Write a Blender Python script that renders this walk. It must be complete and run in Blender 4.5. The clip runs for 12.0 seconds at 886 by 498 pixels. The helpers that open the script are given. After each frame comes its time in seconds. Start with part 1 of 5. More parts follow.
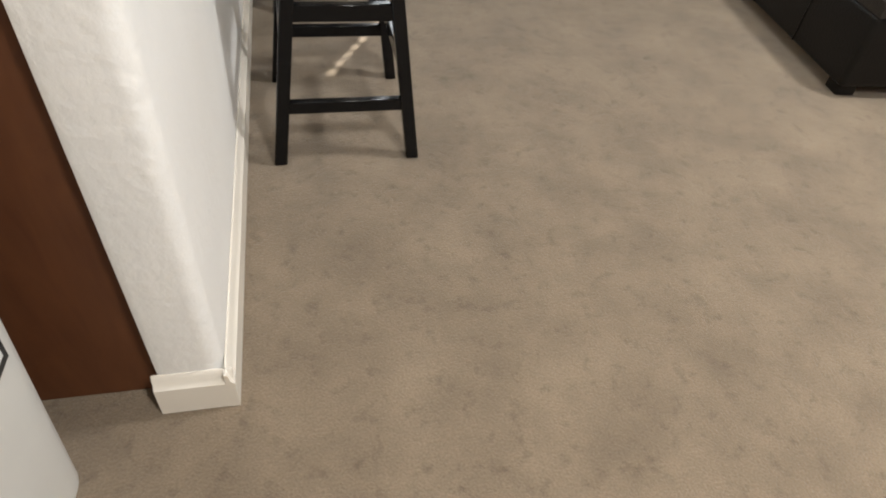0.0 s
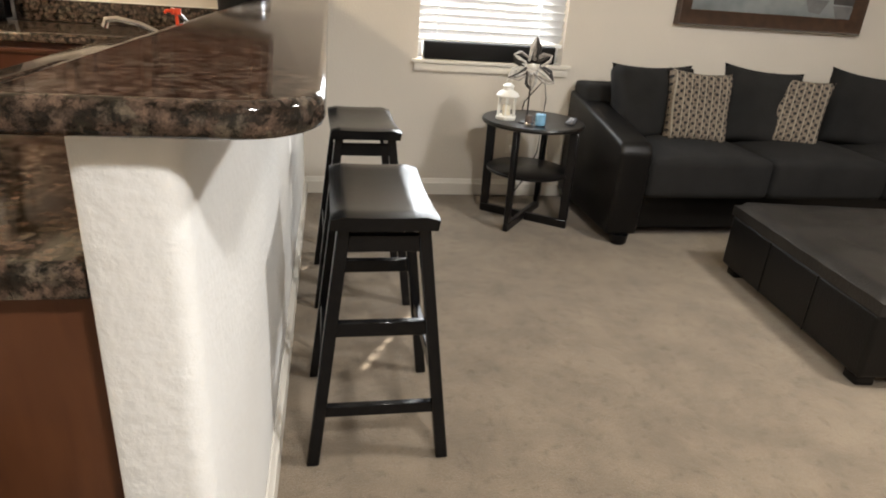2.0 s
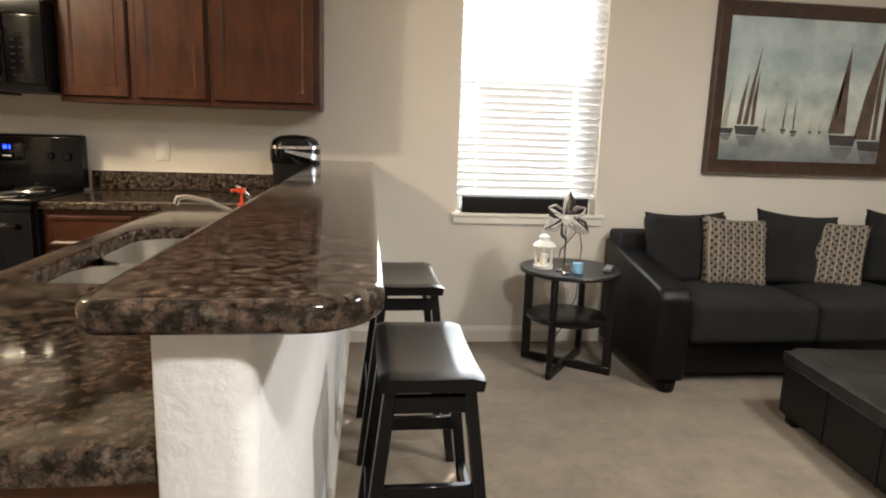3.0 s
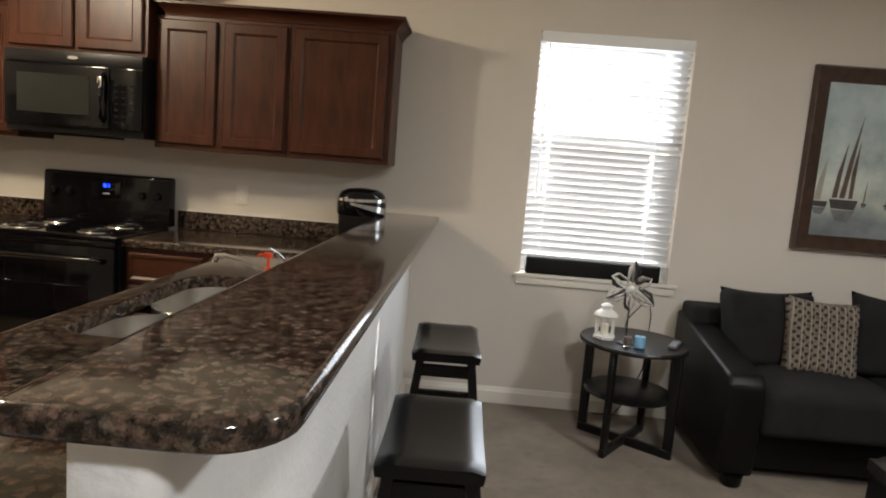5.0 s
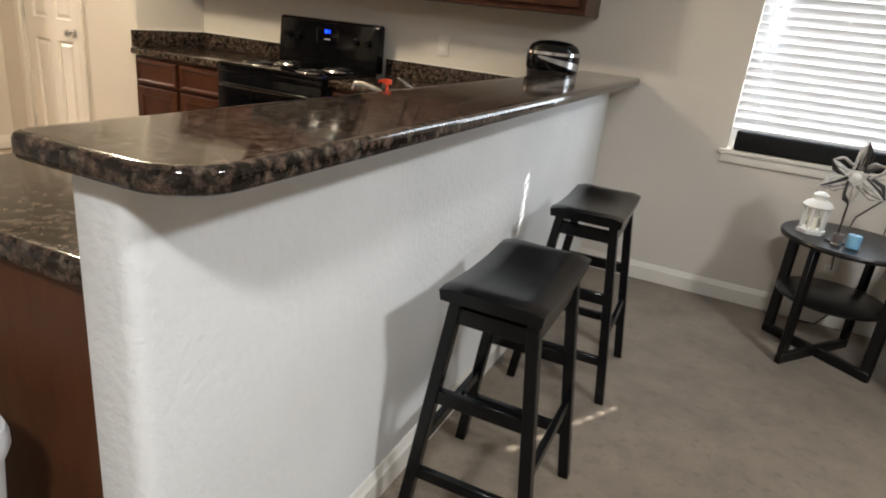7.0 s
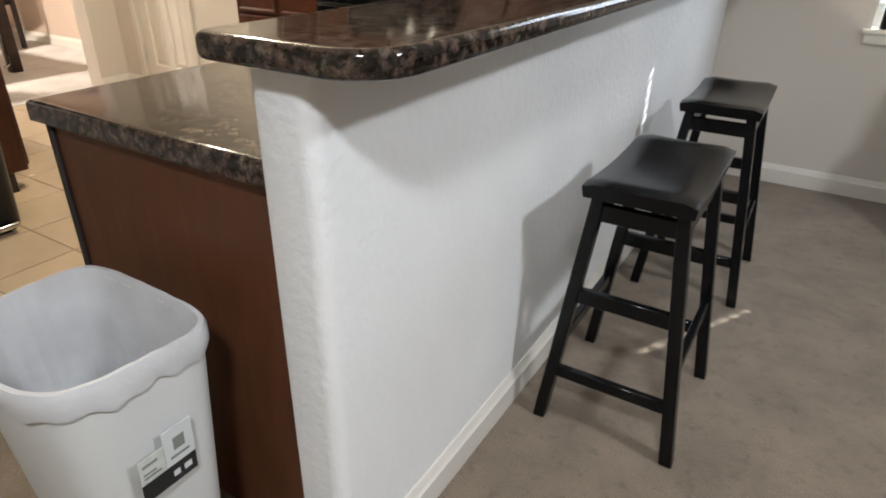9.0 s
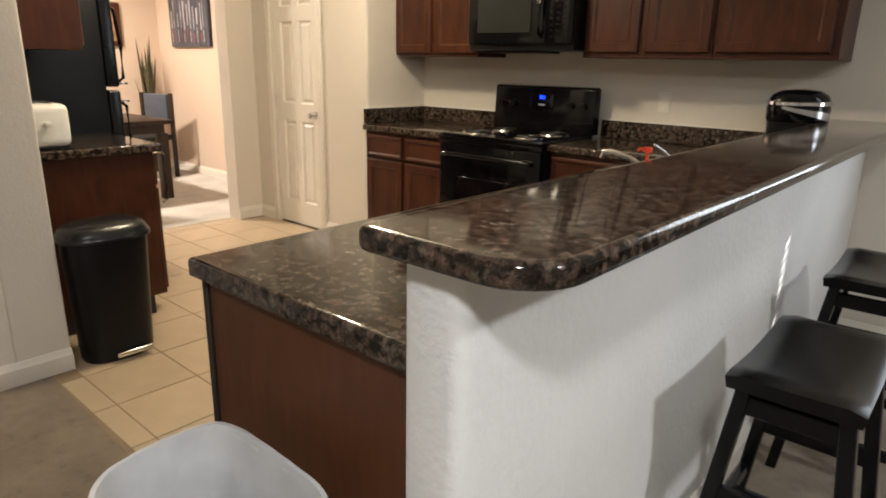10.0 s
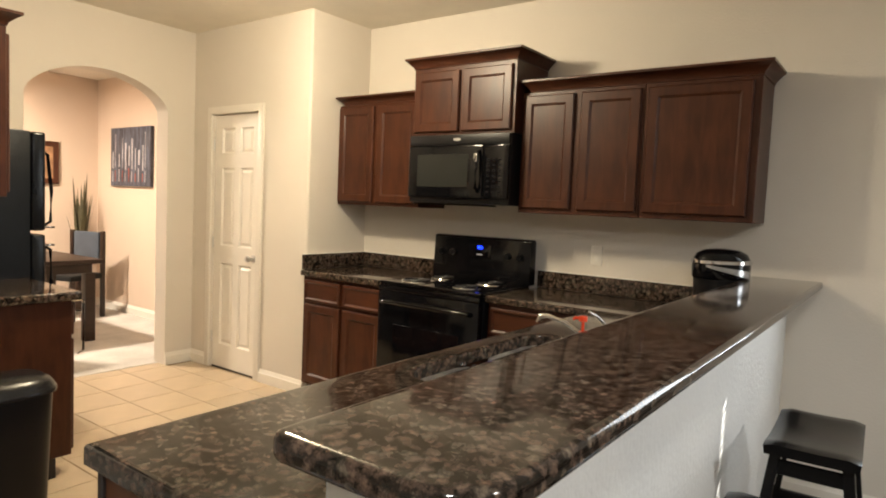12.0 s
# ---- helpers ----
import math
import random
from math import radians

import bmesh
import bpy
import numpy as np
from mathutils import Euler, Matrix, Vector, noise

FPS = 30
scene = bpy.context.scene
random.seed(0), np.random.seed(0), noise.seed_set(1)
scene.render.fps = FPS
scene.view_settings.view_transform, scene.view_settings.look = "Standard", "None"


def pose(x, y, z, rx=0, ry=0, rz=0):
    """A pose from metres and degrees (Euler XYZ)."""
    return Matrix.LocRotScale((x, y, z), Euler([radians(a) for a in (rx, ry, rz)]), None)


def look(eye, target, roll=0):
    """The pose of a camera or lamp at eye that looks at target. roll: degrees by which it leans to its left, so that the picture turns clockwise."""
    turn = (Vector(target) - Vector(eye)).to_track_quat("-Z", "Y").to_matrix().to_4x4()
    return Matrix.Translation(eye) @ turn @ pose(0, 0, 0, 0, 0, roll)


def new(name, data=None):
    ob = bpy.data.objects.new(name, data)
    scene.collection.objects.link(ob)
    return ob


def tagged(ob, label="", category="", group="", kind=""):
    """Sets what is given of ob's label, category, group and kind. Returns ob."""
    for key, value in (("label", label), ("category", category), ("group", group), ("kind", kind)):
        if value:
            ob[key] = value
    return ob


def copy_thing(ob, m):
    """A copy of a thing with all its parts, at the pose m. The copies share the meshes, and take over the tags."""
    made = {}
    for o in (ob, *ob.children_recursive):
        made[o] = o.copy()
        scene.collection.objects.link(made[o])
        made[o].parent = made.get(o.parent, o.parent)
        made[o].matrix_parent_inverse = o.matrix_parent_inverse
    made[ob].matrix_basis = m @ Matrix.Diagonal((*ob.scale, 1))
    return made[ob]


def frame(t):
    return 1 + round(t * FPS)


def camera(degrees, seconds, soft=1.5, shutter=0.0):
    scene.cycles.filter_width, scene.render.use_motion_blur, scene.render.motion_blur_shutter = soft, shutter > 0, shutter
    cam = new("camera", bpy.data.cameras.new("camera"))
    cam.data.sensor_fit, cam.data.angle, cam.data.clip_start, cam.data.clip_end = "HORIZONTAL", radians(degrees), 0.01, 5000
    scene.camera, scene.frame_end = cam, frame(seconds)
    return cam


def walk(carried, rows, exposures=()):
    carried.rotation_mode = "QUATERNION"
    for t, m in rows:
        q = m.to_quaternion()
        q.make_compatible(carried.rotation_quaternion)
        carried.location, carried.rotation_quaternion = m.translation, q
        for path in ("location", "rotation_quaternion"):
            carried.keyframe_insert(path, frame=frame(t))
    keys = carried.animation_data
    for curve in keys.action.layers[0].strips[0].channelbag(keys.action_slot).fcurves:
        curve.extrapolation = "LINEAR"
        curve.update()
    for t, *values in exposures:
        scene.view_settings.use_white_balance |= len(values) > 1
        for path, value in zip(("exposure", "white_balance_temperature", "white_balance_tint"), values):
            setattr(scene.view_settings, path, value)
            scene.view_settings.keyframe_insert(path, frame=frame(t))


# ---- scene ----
cam = camera(70.0, 12.0, soft=1.9)
PATH = [
    (0, (0.129, -0.726, 1.063), (0.519, 0.636, -0.349), 6.9),
    (0.5, (0.105, -0.736, 1.05), (0.523, 0.615, -0.364), 9.5),
    (1, (0.118, -0.727, 1.102), (0.509, 0.78, -0.153), 6.0),
    (1.5, (0.114, -0.713, 1.163), (0.503, 0.897, 0.042), 5.2),
    (2, (0.102, -0.715, 1.219), (0.453, 1.095, 0.445), 4.1),
    (2.5, (0.089, -0.725, 1.251), (0.368, 1.184, 0.723), 2.2),
    (3, (0.078, -0.737, 1.28), (0.311, 1.216, 0.919), 1.9),
    (3.2, (0.075, -0.741, 1.286), (0.324, 1.22, 0.984), 1.4),
    (4.8, (0.252, -0.752, 1.385), (0.253, 1.229, 1.125), 2.9),
    (5, (0.269, -0.696, 1.380), (0.198, 1.283, 1.130), 4.5),
    (5.5, (0.337, -0.553, 1.382), (-0.067, 1.383, 1.082), 4.7),
    (6, (0.565, -0.531, 1.421), (-0.16, 1.296, 1.054), 4.8),
    (6.5, (0.643, -0.522, 1.367), (-0.15, 1.249, 0.881), 5.6),
    (7, (0.638, -0.586, 1.297), (-0.113, 1.136, 0.611), 6.4),
    (8.8, (0.564, -0.655, 1.223), (-0.304, 0.822, 0.192), -0.1),
    (9, (0.537, -0.655, 1.235), (-0.393, 0.857, 0.313), 0.8),
    (9.5, (0.479, -0.666, 1.266), (-0.619, 0.813, 0.486), 0.9),
    (10, (0.444, -0.651, 1.318), (-0.819, 0.795, 0.76), 1.2),
    (10.5, (0.422, -0.627, 1.359), (-0.907, 0.821, 0.99), 1.7),
    (11, (0.424, -0.627, 1.392), (-0.921, 0.836, 1.173), 1.4),
    (11.5, (0.42, -0.615, 1.396), (-0.913, 0.87, 1.27), 1.4),
    (12, (0.412, -0.59, 1.394), (-0.765, 1.021, 1.258), 2.5),
]
EXPOSURES = [(0.0, 1.97, 6350, 10), (1.0, 1.87, 6400, 10), (1.5, 1.90, 6450, 10), (2.5, 2.1, 6450, 10), (3.2, 1.94, 6350, 10), (4.8, 1.38, 6100, 10), (6.0, 1.5, 6150, 10), (7.0, 1.60, 5950, 9), (9.0, 1.58, 5750, 9), (9.5, 1.45, 5950, 9), (10.0, 1.45, 6100, 9), (10.5, 1.5, 6500, 10), (12.0, 1.65, 6350, 8)]
walk(cam, [(t, look(e, g, r)) for t, e, g, r in PATH], EXPOSURES)

# ---- plan ----
YB = 3.02          # face of the back wall
XP = -2.99         # pantry side wall, where the counter ends
YD = 2.435          # wall with the pantry door
XA = -4.39         # wall with the arch
CEIL = 2.71
PEN = pose(-0.048, -0.045, 0)   # the peninsula: foot of the half wall's free corner
XE, YS, XW = 5.2, -3.6, -8.6

# ---- world and light ----
SUN_AZ, SUN_EL = math.atan2(0.558, 1.0), radians(34)
world = bpy.data.worlds.new("sky")
scene.world = world
world.use_nodes = True
wn = world.node_tree
sky = wn.nodes.new("ShaderNodeTexSky")
sky.sky_type = "NISHITA"
sky.sun_disc = False
sky.sun_elevation = SUN_EL
sky.sun_rotation = SUN_AZ
wn.links.new(sky.outputs[0], wn.nodes["Background"].inputs[0])
wn.nodes["Background"].inputs[1].default_value = 0.07
sun = new("sun", bpy.data.lights.new("sun", "SUN"))
sun.data.energy = 5.0
sun.data.angle = radians(0.5)
sun.data.color = (1.0, 0.93, 0.82)
sdir = Vector((math.sin(SUN_AZ) * math.cos(SUN_EL), math.cos(SUN_AZ) * math.cos(SUN_EL), math.sin(SUN_EL)))
sun.matrix_world = look(tuple(sdir * 20), (0, 0, 0))


def lamp(name, at, size, watts, colour, turn=(0, 0, 0)):
    d = bpy.data.lights.new(name, "AREA")
    d.shape = "DISK" if isinstance(size, float) else "RECTANGLE"
    if isinstance(size, float):
        d.size = size
    else:
        d.size, d.size_y = size
    d.energy, d.color = watts, colour
    ob = new(name, d)
    ob.matrix_world = pose(*at, *turn)
    return ob


WARM = (1.0, 0.83, 0.58)
# daylight in the window's opening
lamp("window_daylight", (1.01, YB + 0.02, 1.5), (0.8, 1.3), 6, (0.93, 0.97, 1.0), (-90, 0, 0))
lamp("living_light", (2.3, 0.3, CEIL - 0.14), 0.36, 17.5, (1.0, 0.98, 0.94))
bulb = bpy.data.lights.new("kitchen_light", "POINT")
bulb.energy, bulb.color, bulb.shadow_soft_size = 33, WARM, 0.10
new("kitchen_light", bulb).matrix_world = pose(-2.25, 1.35, CEIL - 0.24)
# unseen lamp, added to brighten the room behind the arch
lamp("dining_fill_light", (-6.4, 1.2, CEIL - 0.10), 0.30, 60, (1.0, 0.82, 0.64))
# unseen lamp, added to light the half wall's free end and near carpet
lamp("hall_fill_light", (0.9, -1.45, CEIL - 0.10), 0.30, 18, (1.0, 0.97, 0.92))

# ---- materials ----


def nodes_of(name):
    m = bpy.data.materials.new(name)
    m.use_nodes = True
    return m, m.node_tree.nodes, m.node_tree.links, m.node_tree.nodes["Principled BSDF"]


def mat(name, colour, rough=0.5, metal=0.0, var=0.10, scale=6.0, bump=0.0, bscale=60.0, fine=0.0, emit=0.0, coat=0.0, spec=0.5, stretch=None, rvar=0.0, objrand=0.0):
    """A painted or plain surface: colour that varies at two scales, gloss and fine relief."""
    m, n, l, b = nodes_of(name)
    b.inputs["Roughness"].default_value = rough
    b.inputs["Metallic"].default_value = metal
    b.inputs["Coat Weight"].default_value = coat
    b.inputs["Coat Roughness"].default_value = 0.12
    b.inputs["Specular IOR Level"].default_value = spec
    co = n.new("ShaderNodeTexCoord")
    mp = n.new("ShaderNodeMapping")
    if stretch:
        mp.inputs["Scale"].default_value = stretch
    l.new(co.outputs["Object"], mp.inputs[0])
    big = n.new("ShaderNodeTexNoise")
    big.inputs["Scale"].default_value = scale
    big.inputs["Detail"].default_value = 6
    l.new(mp.outputs[0], big.inputs["Vector"])
    r = n.new("ShaderNodeValToRGB")
    lo = [c * (1 - var) for c in colour]
    hi = [min(1, c * (1 + var)) for c in colour]
    r.color_ramp.elements[0].position, r.color_ramp.elements[1].position = 0.3, 0.7
    r.color_ramp.elements[0].color = (*lo, 1)
    r.color_ramp.elements[1].color = (*hi, 1)
    l.new(big.outputs[0], r.inputs[0])
    out = r.outputs[0]
    small = n.new("ShaderNodeTexNoise")
    small.inputs["Scale"].default_value = bscale
    small.inputs["Detail"].default_value = 4
    l.new(mp.outputs[0], small.inputs["Vector"])
    if fine:
        mx = n.new("ShaderNodeMix")
        mx.data_type, mx.blend_type = "RGBA", "OVERLAY"
        mx.inputs[0].default_value = fine
        l.new(out, mx.inputs[6])
        l.new(small.outputs[0], mx.inputs[7])
        out = mx.outputs[2]
    if objrand:
        oi = n.new("ShaderNodeObjectInfo")
        mr = n.new("ShaderNodeMapRange")
        mr.inputs[3].default_value, mr.inputs[4].default_value = 1 - objrand, 1 + objrand
        l.new(oi.outputs["Random"], mr.inputs[0])
        mu = n.new("ShaderNodeMix")
        mu.data_type, mu.blend_type = "RGBA", "MULTIPLY"
        mu.inputs[0].default_value = 1
        l.new(out, mu.inputs[6])
        l.new(mr.outputs[0], mu.inputs[7])
        out = mu.outputs[2]
    l.new(out, b.inputs["Base Color"])
    if rvar:
        mr = n.new("ShaderNodeMapRange")
        mr.inputs[3].default_value, mr.inputs[4].default_value = max(0.02, rough - rvar), rough + rvar
        l.new(big.outputs[0], mr.inputs[0])
        l.new(mr.outputs[0], b.inputs["Roughness"])
    if bump:
        bp = n.new("ShaderNodeBump")
        bp.inputs["Strength"].default_value = bump
        bp.inputs["Distance"].default_value = 0.004
        l.new(small.outputs[0], bp.inputs["Height"])
        l.new(bp.outputs[0], b.inputs["Normal"])
    if emit:
        b.inputs["Emission Color"].default_value = (*colour, 1)
        b.inputs["Emission Strength"].default_value = emit
    return m


def granite():
    """Brown granite: mottled brown, tan and black, with rounded crystals."""
    m, n, l, b = nodes_of("brown_granite")
    co = n.new("ShaderNodeTexCoord")

    def cloud(scale, detail, rough, dist):
        t = n.new("ShaderNodeTexNoise")
        t.inputs["Scale"].default_value = scale
        t.inputs["Detail"].default_value = detail
        t.inputs["Roughness"].default_value = rough
        t.inputs["Distortion"].default_value = dist
        l.new(co.outputs["Object"], t.inputs["Vector"])
        return t

    def ramp(sock, stops):
        r = n.new("ShaderNodeValToRGB")
        e = r.color_ramp.elements
        e[0].position, e[0].color = stops[0][0], (*stops[0][1], 1)
        e[1].position, e[1].color = stops[-1][0], (*stops[-1][1], 1)
        for p, c in stops[1:-1]:
            x = e.new(p)
            x.color = (*c, 1)
        l.new(sock, r.inputs[0])
        return r.outputs[0]
    # warped crystals, 2 to 4 cm, each of its own brown, with dark green-black between them
    wv = n.new("ShaderNodeVectorMath")
    wv.operation = "MULTIPLY_ADD"
    wv.inputs[1].default_value = (0.060, 0.060, 0.060)
    l.new(cloud(34, 8, 0.78, 0).outputs[1], wv.inputs[0])
    l.new(co.outputs["Object"], wv.inputs[2])
    cell = n.new("ShaderNodeTexVoronoi")
    cell.inputs["Scale"].default_value = 50
    l.new(wv.outputs[0], cell.inputs["Vector"])
    tone = n.new("ShaderNodeSeparateColor")
    l.new(cell.outputs["Color"], tone.inputs[0])
    body = ramp(tone.outputs[0], (
        (0.0, (0.062, 0.044, 0.034)), (0.25, (0.098, 0.065, 0.048)), (0.50, (0.120, 0.080, 0.059)), (0.72, (0.128, 0.091, 0.070)),
        (0.88, (0.104, 0.084, 0.063)), (0.97, (0.145, 0.116, 0.088))))
    dark = ramp(cell.outputs["Distance"], ((0.20, (1.15, 1.13, 1.10)), (0.46, (0.70, 0.70, 0.70)), (0.70, (0.16, 0.17, 0.168))))
    mu = n.new("ShaderNodeMix")
    mu.data_type, mu.blend_type = "RGBA", "MULTIPLY"
    mu.inputs[0].default_value = 1.0
    l.new(body, mu.inputs[6])
    l.new(dark, mu.inputs[7])
    fleck = ramp(cloud(70, 7, 0.8, 0.2).outputs[0], ((0.38, (0.10, 0.105, 0.105)), (0.47, (0.85, 0.85, 0.85)), (0.57, (1.05, 1.05, 1.05)), (0.70, (1.65, 1.63, 1.58))))
    mf = n.new("ShaderNodeMix")
    mf.data_type, mf.blend_type = "RGBA", "MULTIPLY"
    mf.inputs[0].default_value = 1.0
    l.new(mu.outputs[2], mf.inputs[6])
    l.new(fleck, mf.inputs[7])
    ov = n.new("ShaderNodeMix")
    ov.data_type, ov.blend_type = "RGBA", "OVERLAY"
    ov.inputs[0].default_value = 0.75
    l.new(mf.outputs[2], ov.inputs[6])
    l.new(cloud(190, 5, 0.75, 0).outputs[0], ov.inputs[7])
    l.new(ov.outputs[2], b.inputs["Base Color"])
    b.inputs["Roughness"].default_value = 0.085
    b.inputs["Specular IOR Level"].default_value = 0.4
    return m


def carpet():
    m, n, l, b = nodes_of("beige_carpet")
    co = n.new("ShaderNodeTexCoord")
    patch = n.new("ShaderNodeTexNoise")
    patch.inputs["Scale"].default_value = 5.0
    patch.inputs["Detail"].default_value = 5
    patch.inputs["Roughness"].default_value = 0.6
    patch.inputs["Distortion"].default_value = 0.1
    l.new(co.outputs["Object"], patch.inputs["Vector"])
    tuft = n.new("ShaderNodeTexNoise")
    tuft.inputs["Scale"].default_value = 210
    tuft.inputs["Detail"].default_value = 3
    l.new(co.outputs["Object"], tuft.inputs["Vector"])
    tread = n.new("ShaderNodeTexNoise")
    tread.inputs["Scale"].default_value = 22
    tread.inputs["Detail"].default_value = 6
    tread.inputs["Roughness"].default_value = 0.7
    l.new(co.outputs["Object"], tread.inputs["Vector"])
    r = n.new("ShaderNodeValToRGB")
    r.color_ramp.elements[0].position, r.color_ramp.elements[0].color = 0.22, (0.152, 0.119, 0.085, 1)
    r.color_ramp.elements[1].position, r.color_ramp.elements[1].color = 0.74, (0.266, 0.208, 0.147, 1)
    l.new(patch.outputs[0], r.inputs[0])
    mx = n.new("ShaderNodeMix")
    mx.data_type, mx.blend_type = "RGBA", "OVERLAY"
    mx.inputs[0].default_value = 0.35
    l.new(r.outputs[0], mx.inputs[6])
    l.new(tuft.outputs[0], mx.inputs[7])
    tr = n.new("ShaderNodeValToRGB")
    tr.color_ramp.elements[0].position, tr.color_ramp.elements[0].color = 0.33, (0.48, 0.46, 0.44, 1)
    tr.color_ramp.elements[1].position, tr.color_ramp.elements[1].color = 0.46, (1, 1, 1, 1)
    l.new(tread.outputs[0], tr.inputs[0])
    mu = n.new("ShaderNodeMix")
    mu.data_type, mu.blend_type = "RGBA", "MULTIPLY"
    mu.inputs[0].default_value = 0.5
    l.new(mx.outputs[2], mu.inputs[6])
    l.new(tr.outputs[0], mu.inputs[7])
    l.new(mu.outputs[2], b.inputs["Base Color"])
    b.inputs["Roughness"].default_value = 1.0
    b.inputs["Specular IOR Level"].default_value = 0.05
    b.inputs["Sheen Weight"].default_value = 0.25
    add = n.new("ShaderNodeMath")
    l.new(tuft.outputs[0], add.inputs[0])
    l.new(tread.outputs[0], add.inputs[1])
    bp = n.new("ShaderNodeBump")
    bp.inputs["Strength"].default_value = 0.7
    bp.inputs["Distance"].default_value = 0.006
    l.new(add.outputs[0], bp.inputs["Height"])
    l.new(bp.outputs[0], b.inputs["Normal"])
    return m


def wood(name, dark, light, rough=0.35, along="Z", coat=0.25):
    m, n, l, b = nodes_of(name)
    co = n.new("ShaderNodeTexCoord")
    mp = n.new("ShaderNodeMapping")
    mp.inputs["Scale"].default_value = {"Z": (5, 5, 0.9), "X": (0.9, 5, 5), "Y": (5, 0.9, 5)}[along]
    l.new(co.outputs["Object"], mp.inputs[0])
    g = n.new("ShaderNodeTexNoise")
    g.inputs["Scale"].default_value = 5
    g.inputs["Detail"].default_value = 9
    g.inputs["Roughness"].default_value = 0.5
    g.inputs["Distortion"].default_value = 0.8
    l.new(mp.outputs[0], g.inputs["Vector"])
    blot = n.new("ShaderNodeTexNoise")
    blot.inputs["Scale"].default_value = 7
    l.new(co.outputs["Object"], blot.inputs["Vector"])
    ad = n.new("ShaderNodeMath")
    ad.operation = "MULTIPLY_ADD"
    ad.inputs[1].default_value = 0.5
    l.new(blot.outputs[0], ad.inputs[0])
    l.new(g.outputs[0], ad.inputs[2])
    r = n.new("ShaderNodeValToRGB")
    r.color_ramp.elements[0].position, r.color_ramp.elements[0].color = 0.5, (*dark, 1)
    r.color_ramp.elements[1].position, r.color_ramp.elements[1].color = 1.0, (*light, 1)
    l.new(ad.outputs[0], r.inputs[0])
    l.new(r.outputs[0], b.inputs["Base Color"])
    b.inputs["Roughness"].default_value = rough
    b.inputs["Specular IOR Level"].default_value = 0.32
    b.inputs["Coat Weight"].default_value = coat
    b.inputs["Coat Roughness"].default_value = 0.25
    bp = n.new("ShaderNodeBump")
    bp.inputs["Strength"].default_value = 0.06
    bp.inputs["Distance"].default_value = 0.001
    l.new(g.outputs[0], bp.inputs["Height"])
    l.new(bp.outputs[0], b.inputs["Normal"])
    return m


def glass_mat(name, tint=(1, 1, 1), rough=0.0):
    m, n, l, b = nodes_of(name)
    b.inputs["Base Color"].default_value = (*tint, 1)
    b.inputs["Transmission Weight"].default_value = 1
    b.inputs["Roughness"].default_value = rough
    b.inputs["IOR"].default_value = 1.45
    return m


WALL = mat("beige_wall_paint", (0.66, 0.61, 0.54), 0.75, var=0.03, scale=1.5, bump=0.35, bscale=90, spec=0.3)
HALL = mat("peach_wall_paint", (0.62, 0.50, 0.40), 0.8, var=0.03, scale=1.5, bump=0.3, bscale=90, spec=0.3)
# whiter copy of the wall paint, with light on it in the colour
TEXW = mat("knockdown_plaster_lit", (0.82, 0.82, 0.81), 0.6, var=0.03, scale=3, bump=0.7, bscale=48, spec=0.3)
CEILM = mat("ceiling_paint", (0.72, 0.67, 0.58), 0.9, var=0.03, bump=0.4, bscale=70)
TRIM = mat("white_trim_paint", (0.74, 0.70, 0.63), 0.4, var=0.03, bump=0.05)
DOORW = mat("white_door_paint", (0.78, 0.74, 0.67), 0.38, var=0.02, bump=0.04)
GRANITE = granite()
CARPET = carpet()
CHERRY = wood("dark_cherry_wood", (0.034, 0.0092, 0.0039), (0.070, 0.0220, 0.0088), 0.36, "Z", 0.0)
CHERRYX = wood("dark_cherry_wood_rail", (0.034, 0.0092, 0.0039), (0.070, 0.0220, 0.0088), 0.36, "X", 0.0)
# lighter than the cabinets' cherry: warm light on the panel is in the colour
PANELW = wood("cherry_end_panel_lit", (0.082, 0.029, 0.0115), (0.120, 0.045, 0.0175), 0.5, "Z", 0.0)
TOE = mat("toe_kick", (0.02, 0.012, 0.009), 0.7)
BLACK = mat("black_painted_wood", (0.005, 0.005, 0.0055), 0.20, var=0.2, bump=0.06, bscale=30, coat=0.0, rvar=0.06, spec=0.26)
ESPRESSO = mat("espresso_veneer", (0.008, 0.0068, 0.0065), 0.34, var=0.25, scale=3, bump=0.05, stretch=(1, 8, 1), spec=0.32)
GLOSSBLK = mat("black_enamel", (0.004, 0.004, 0.0048), 0.10, var=0.1, spec=0.28)
SATINBLK = mat("black_plastic", (0.0045, 0.0045, 0.005), 0.36, var=0.15, bump=0.05, bscale=200, spec=0.28)
DARKGLASS = mat("oven_glass", (0.003, 0.003, 0.004), 0.06, var=0.1, spec=0.4)
MWGLASS = mat("microwave_window", (0.022, 0.023, 0.021), 0.12, var=0.15, scale=3, spec=0.28)
STEEL = mat("brushed_steel", (0.63, 0.63, 0.62), 0.30, 1.0, var=0.06, scale=20)
CHROME = mat("chrome", (0.75, 0.75, 0.76), 0.08, 1.0, var=0.03)
GROUT = mat("tile_grout", (0.30, 0.22, 0.14), 0.95, var=0.12, bump=0.3)
TILE = mat("beige_ceramic_tile", (0.52, 0.41, 0.28), 0.32, var=0.09, scale=5, bump=0.08, bscale=25, rvar=0.06, objrand=0.05)
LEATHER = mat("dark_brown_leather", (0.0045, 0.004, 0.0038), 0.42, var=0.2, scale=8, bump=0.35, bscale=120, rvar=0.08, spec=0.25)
# the top is drawn in a paler leather than the sides
LEATHTOP = mat("paler_leather_top", (0.018, 0.016, 0.0145), 0.38, var=0.35, scale=7, bump=0.4, bscale=110, rvar=0.1, spec=0.35)
FABRIC = mat("charcoal_fabric", (0.0155, 0.0150, 0.0148), 0.95, var=0.18, scale=9, bump=0.6, bscale=260, fine=0.2, spec=0.2)
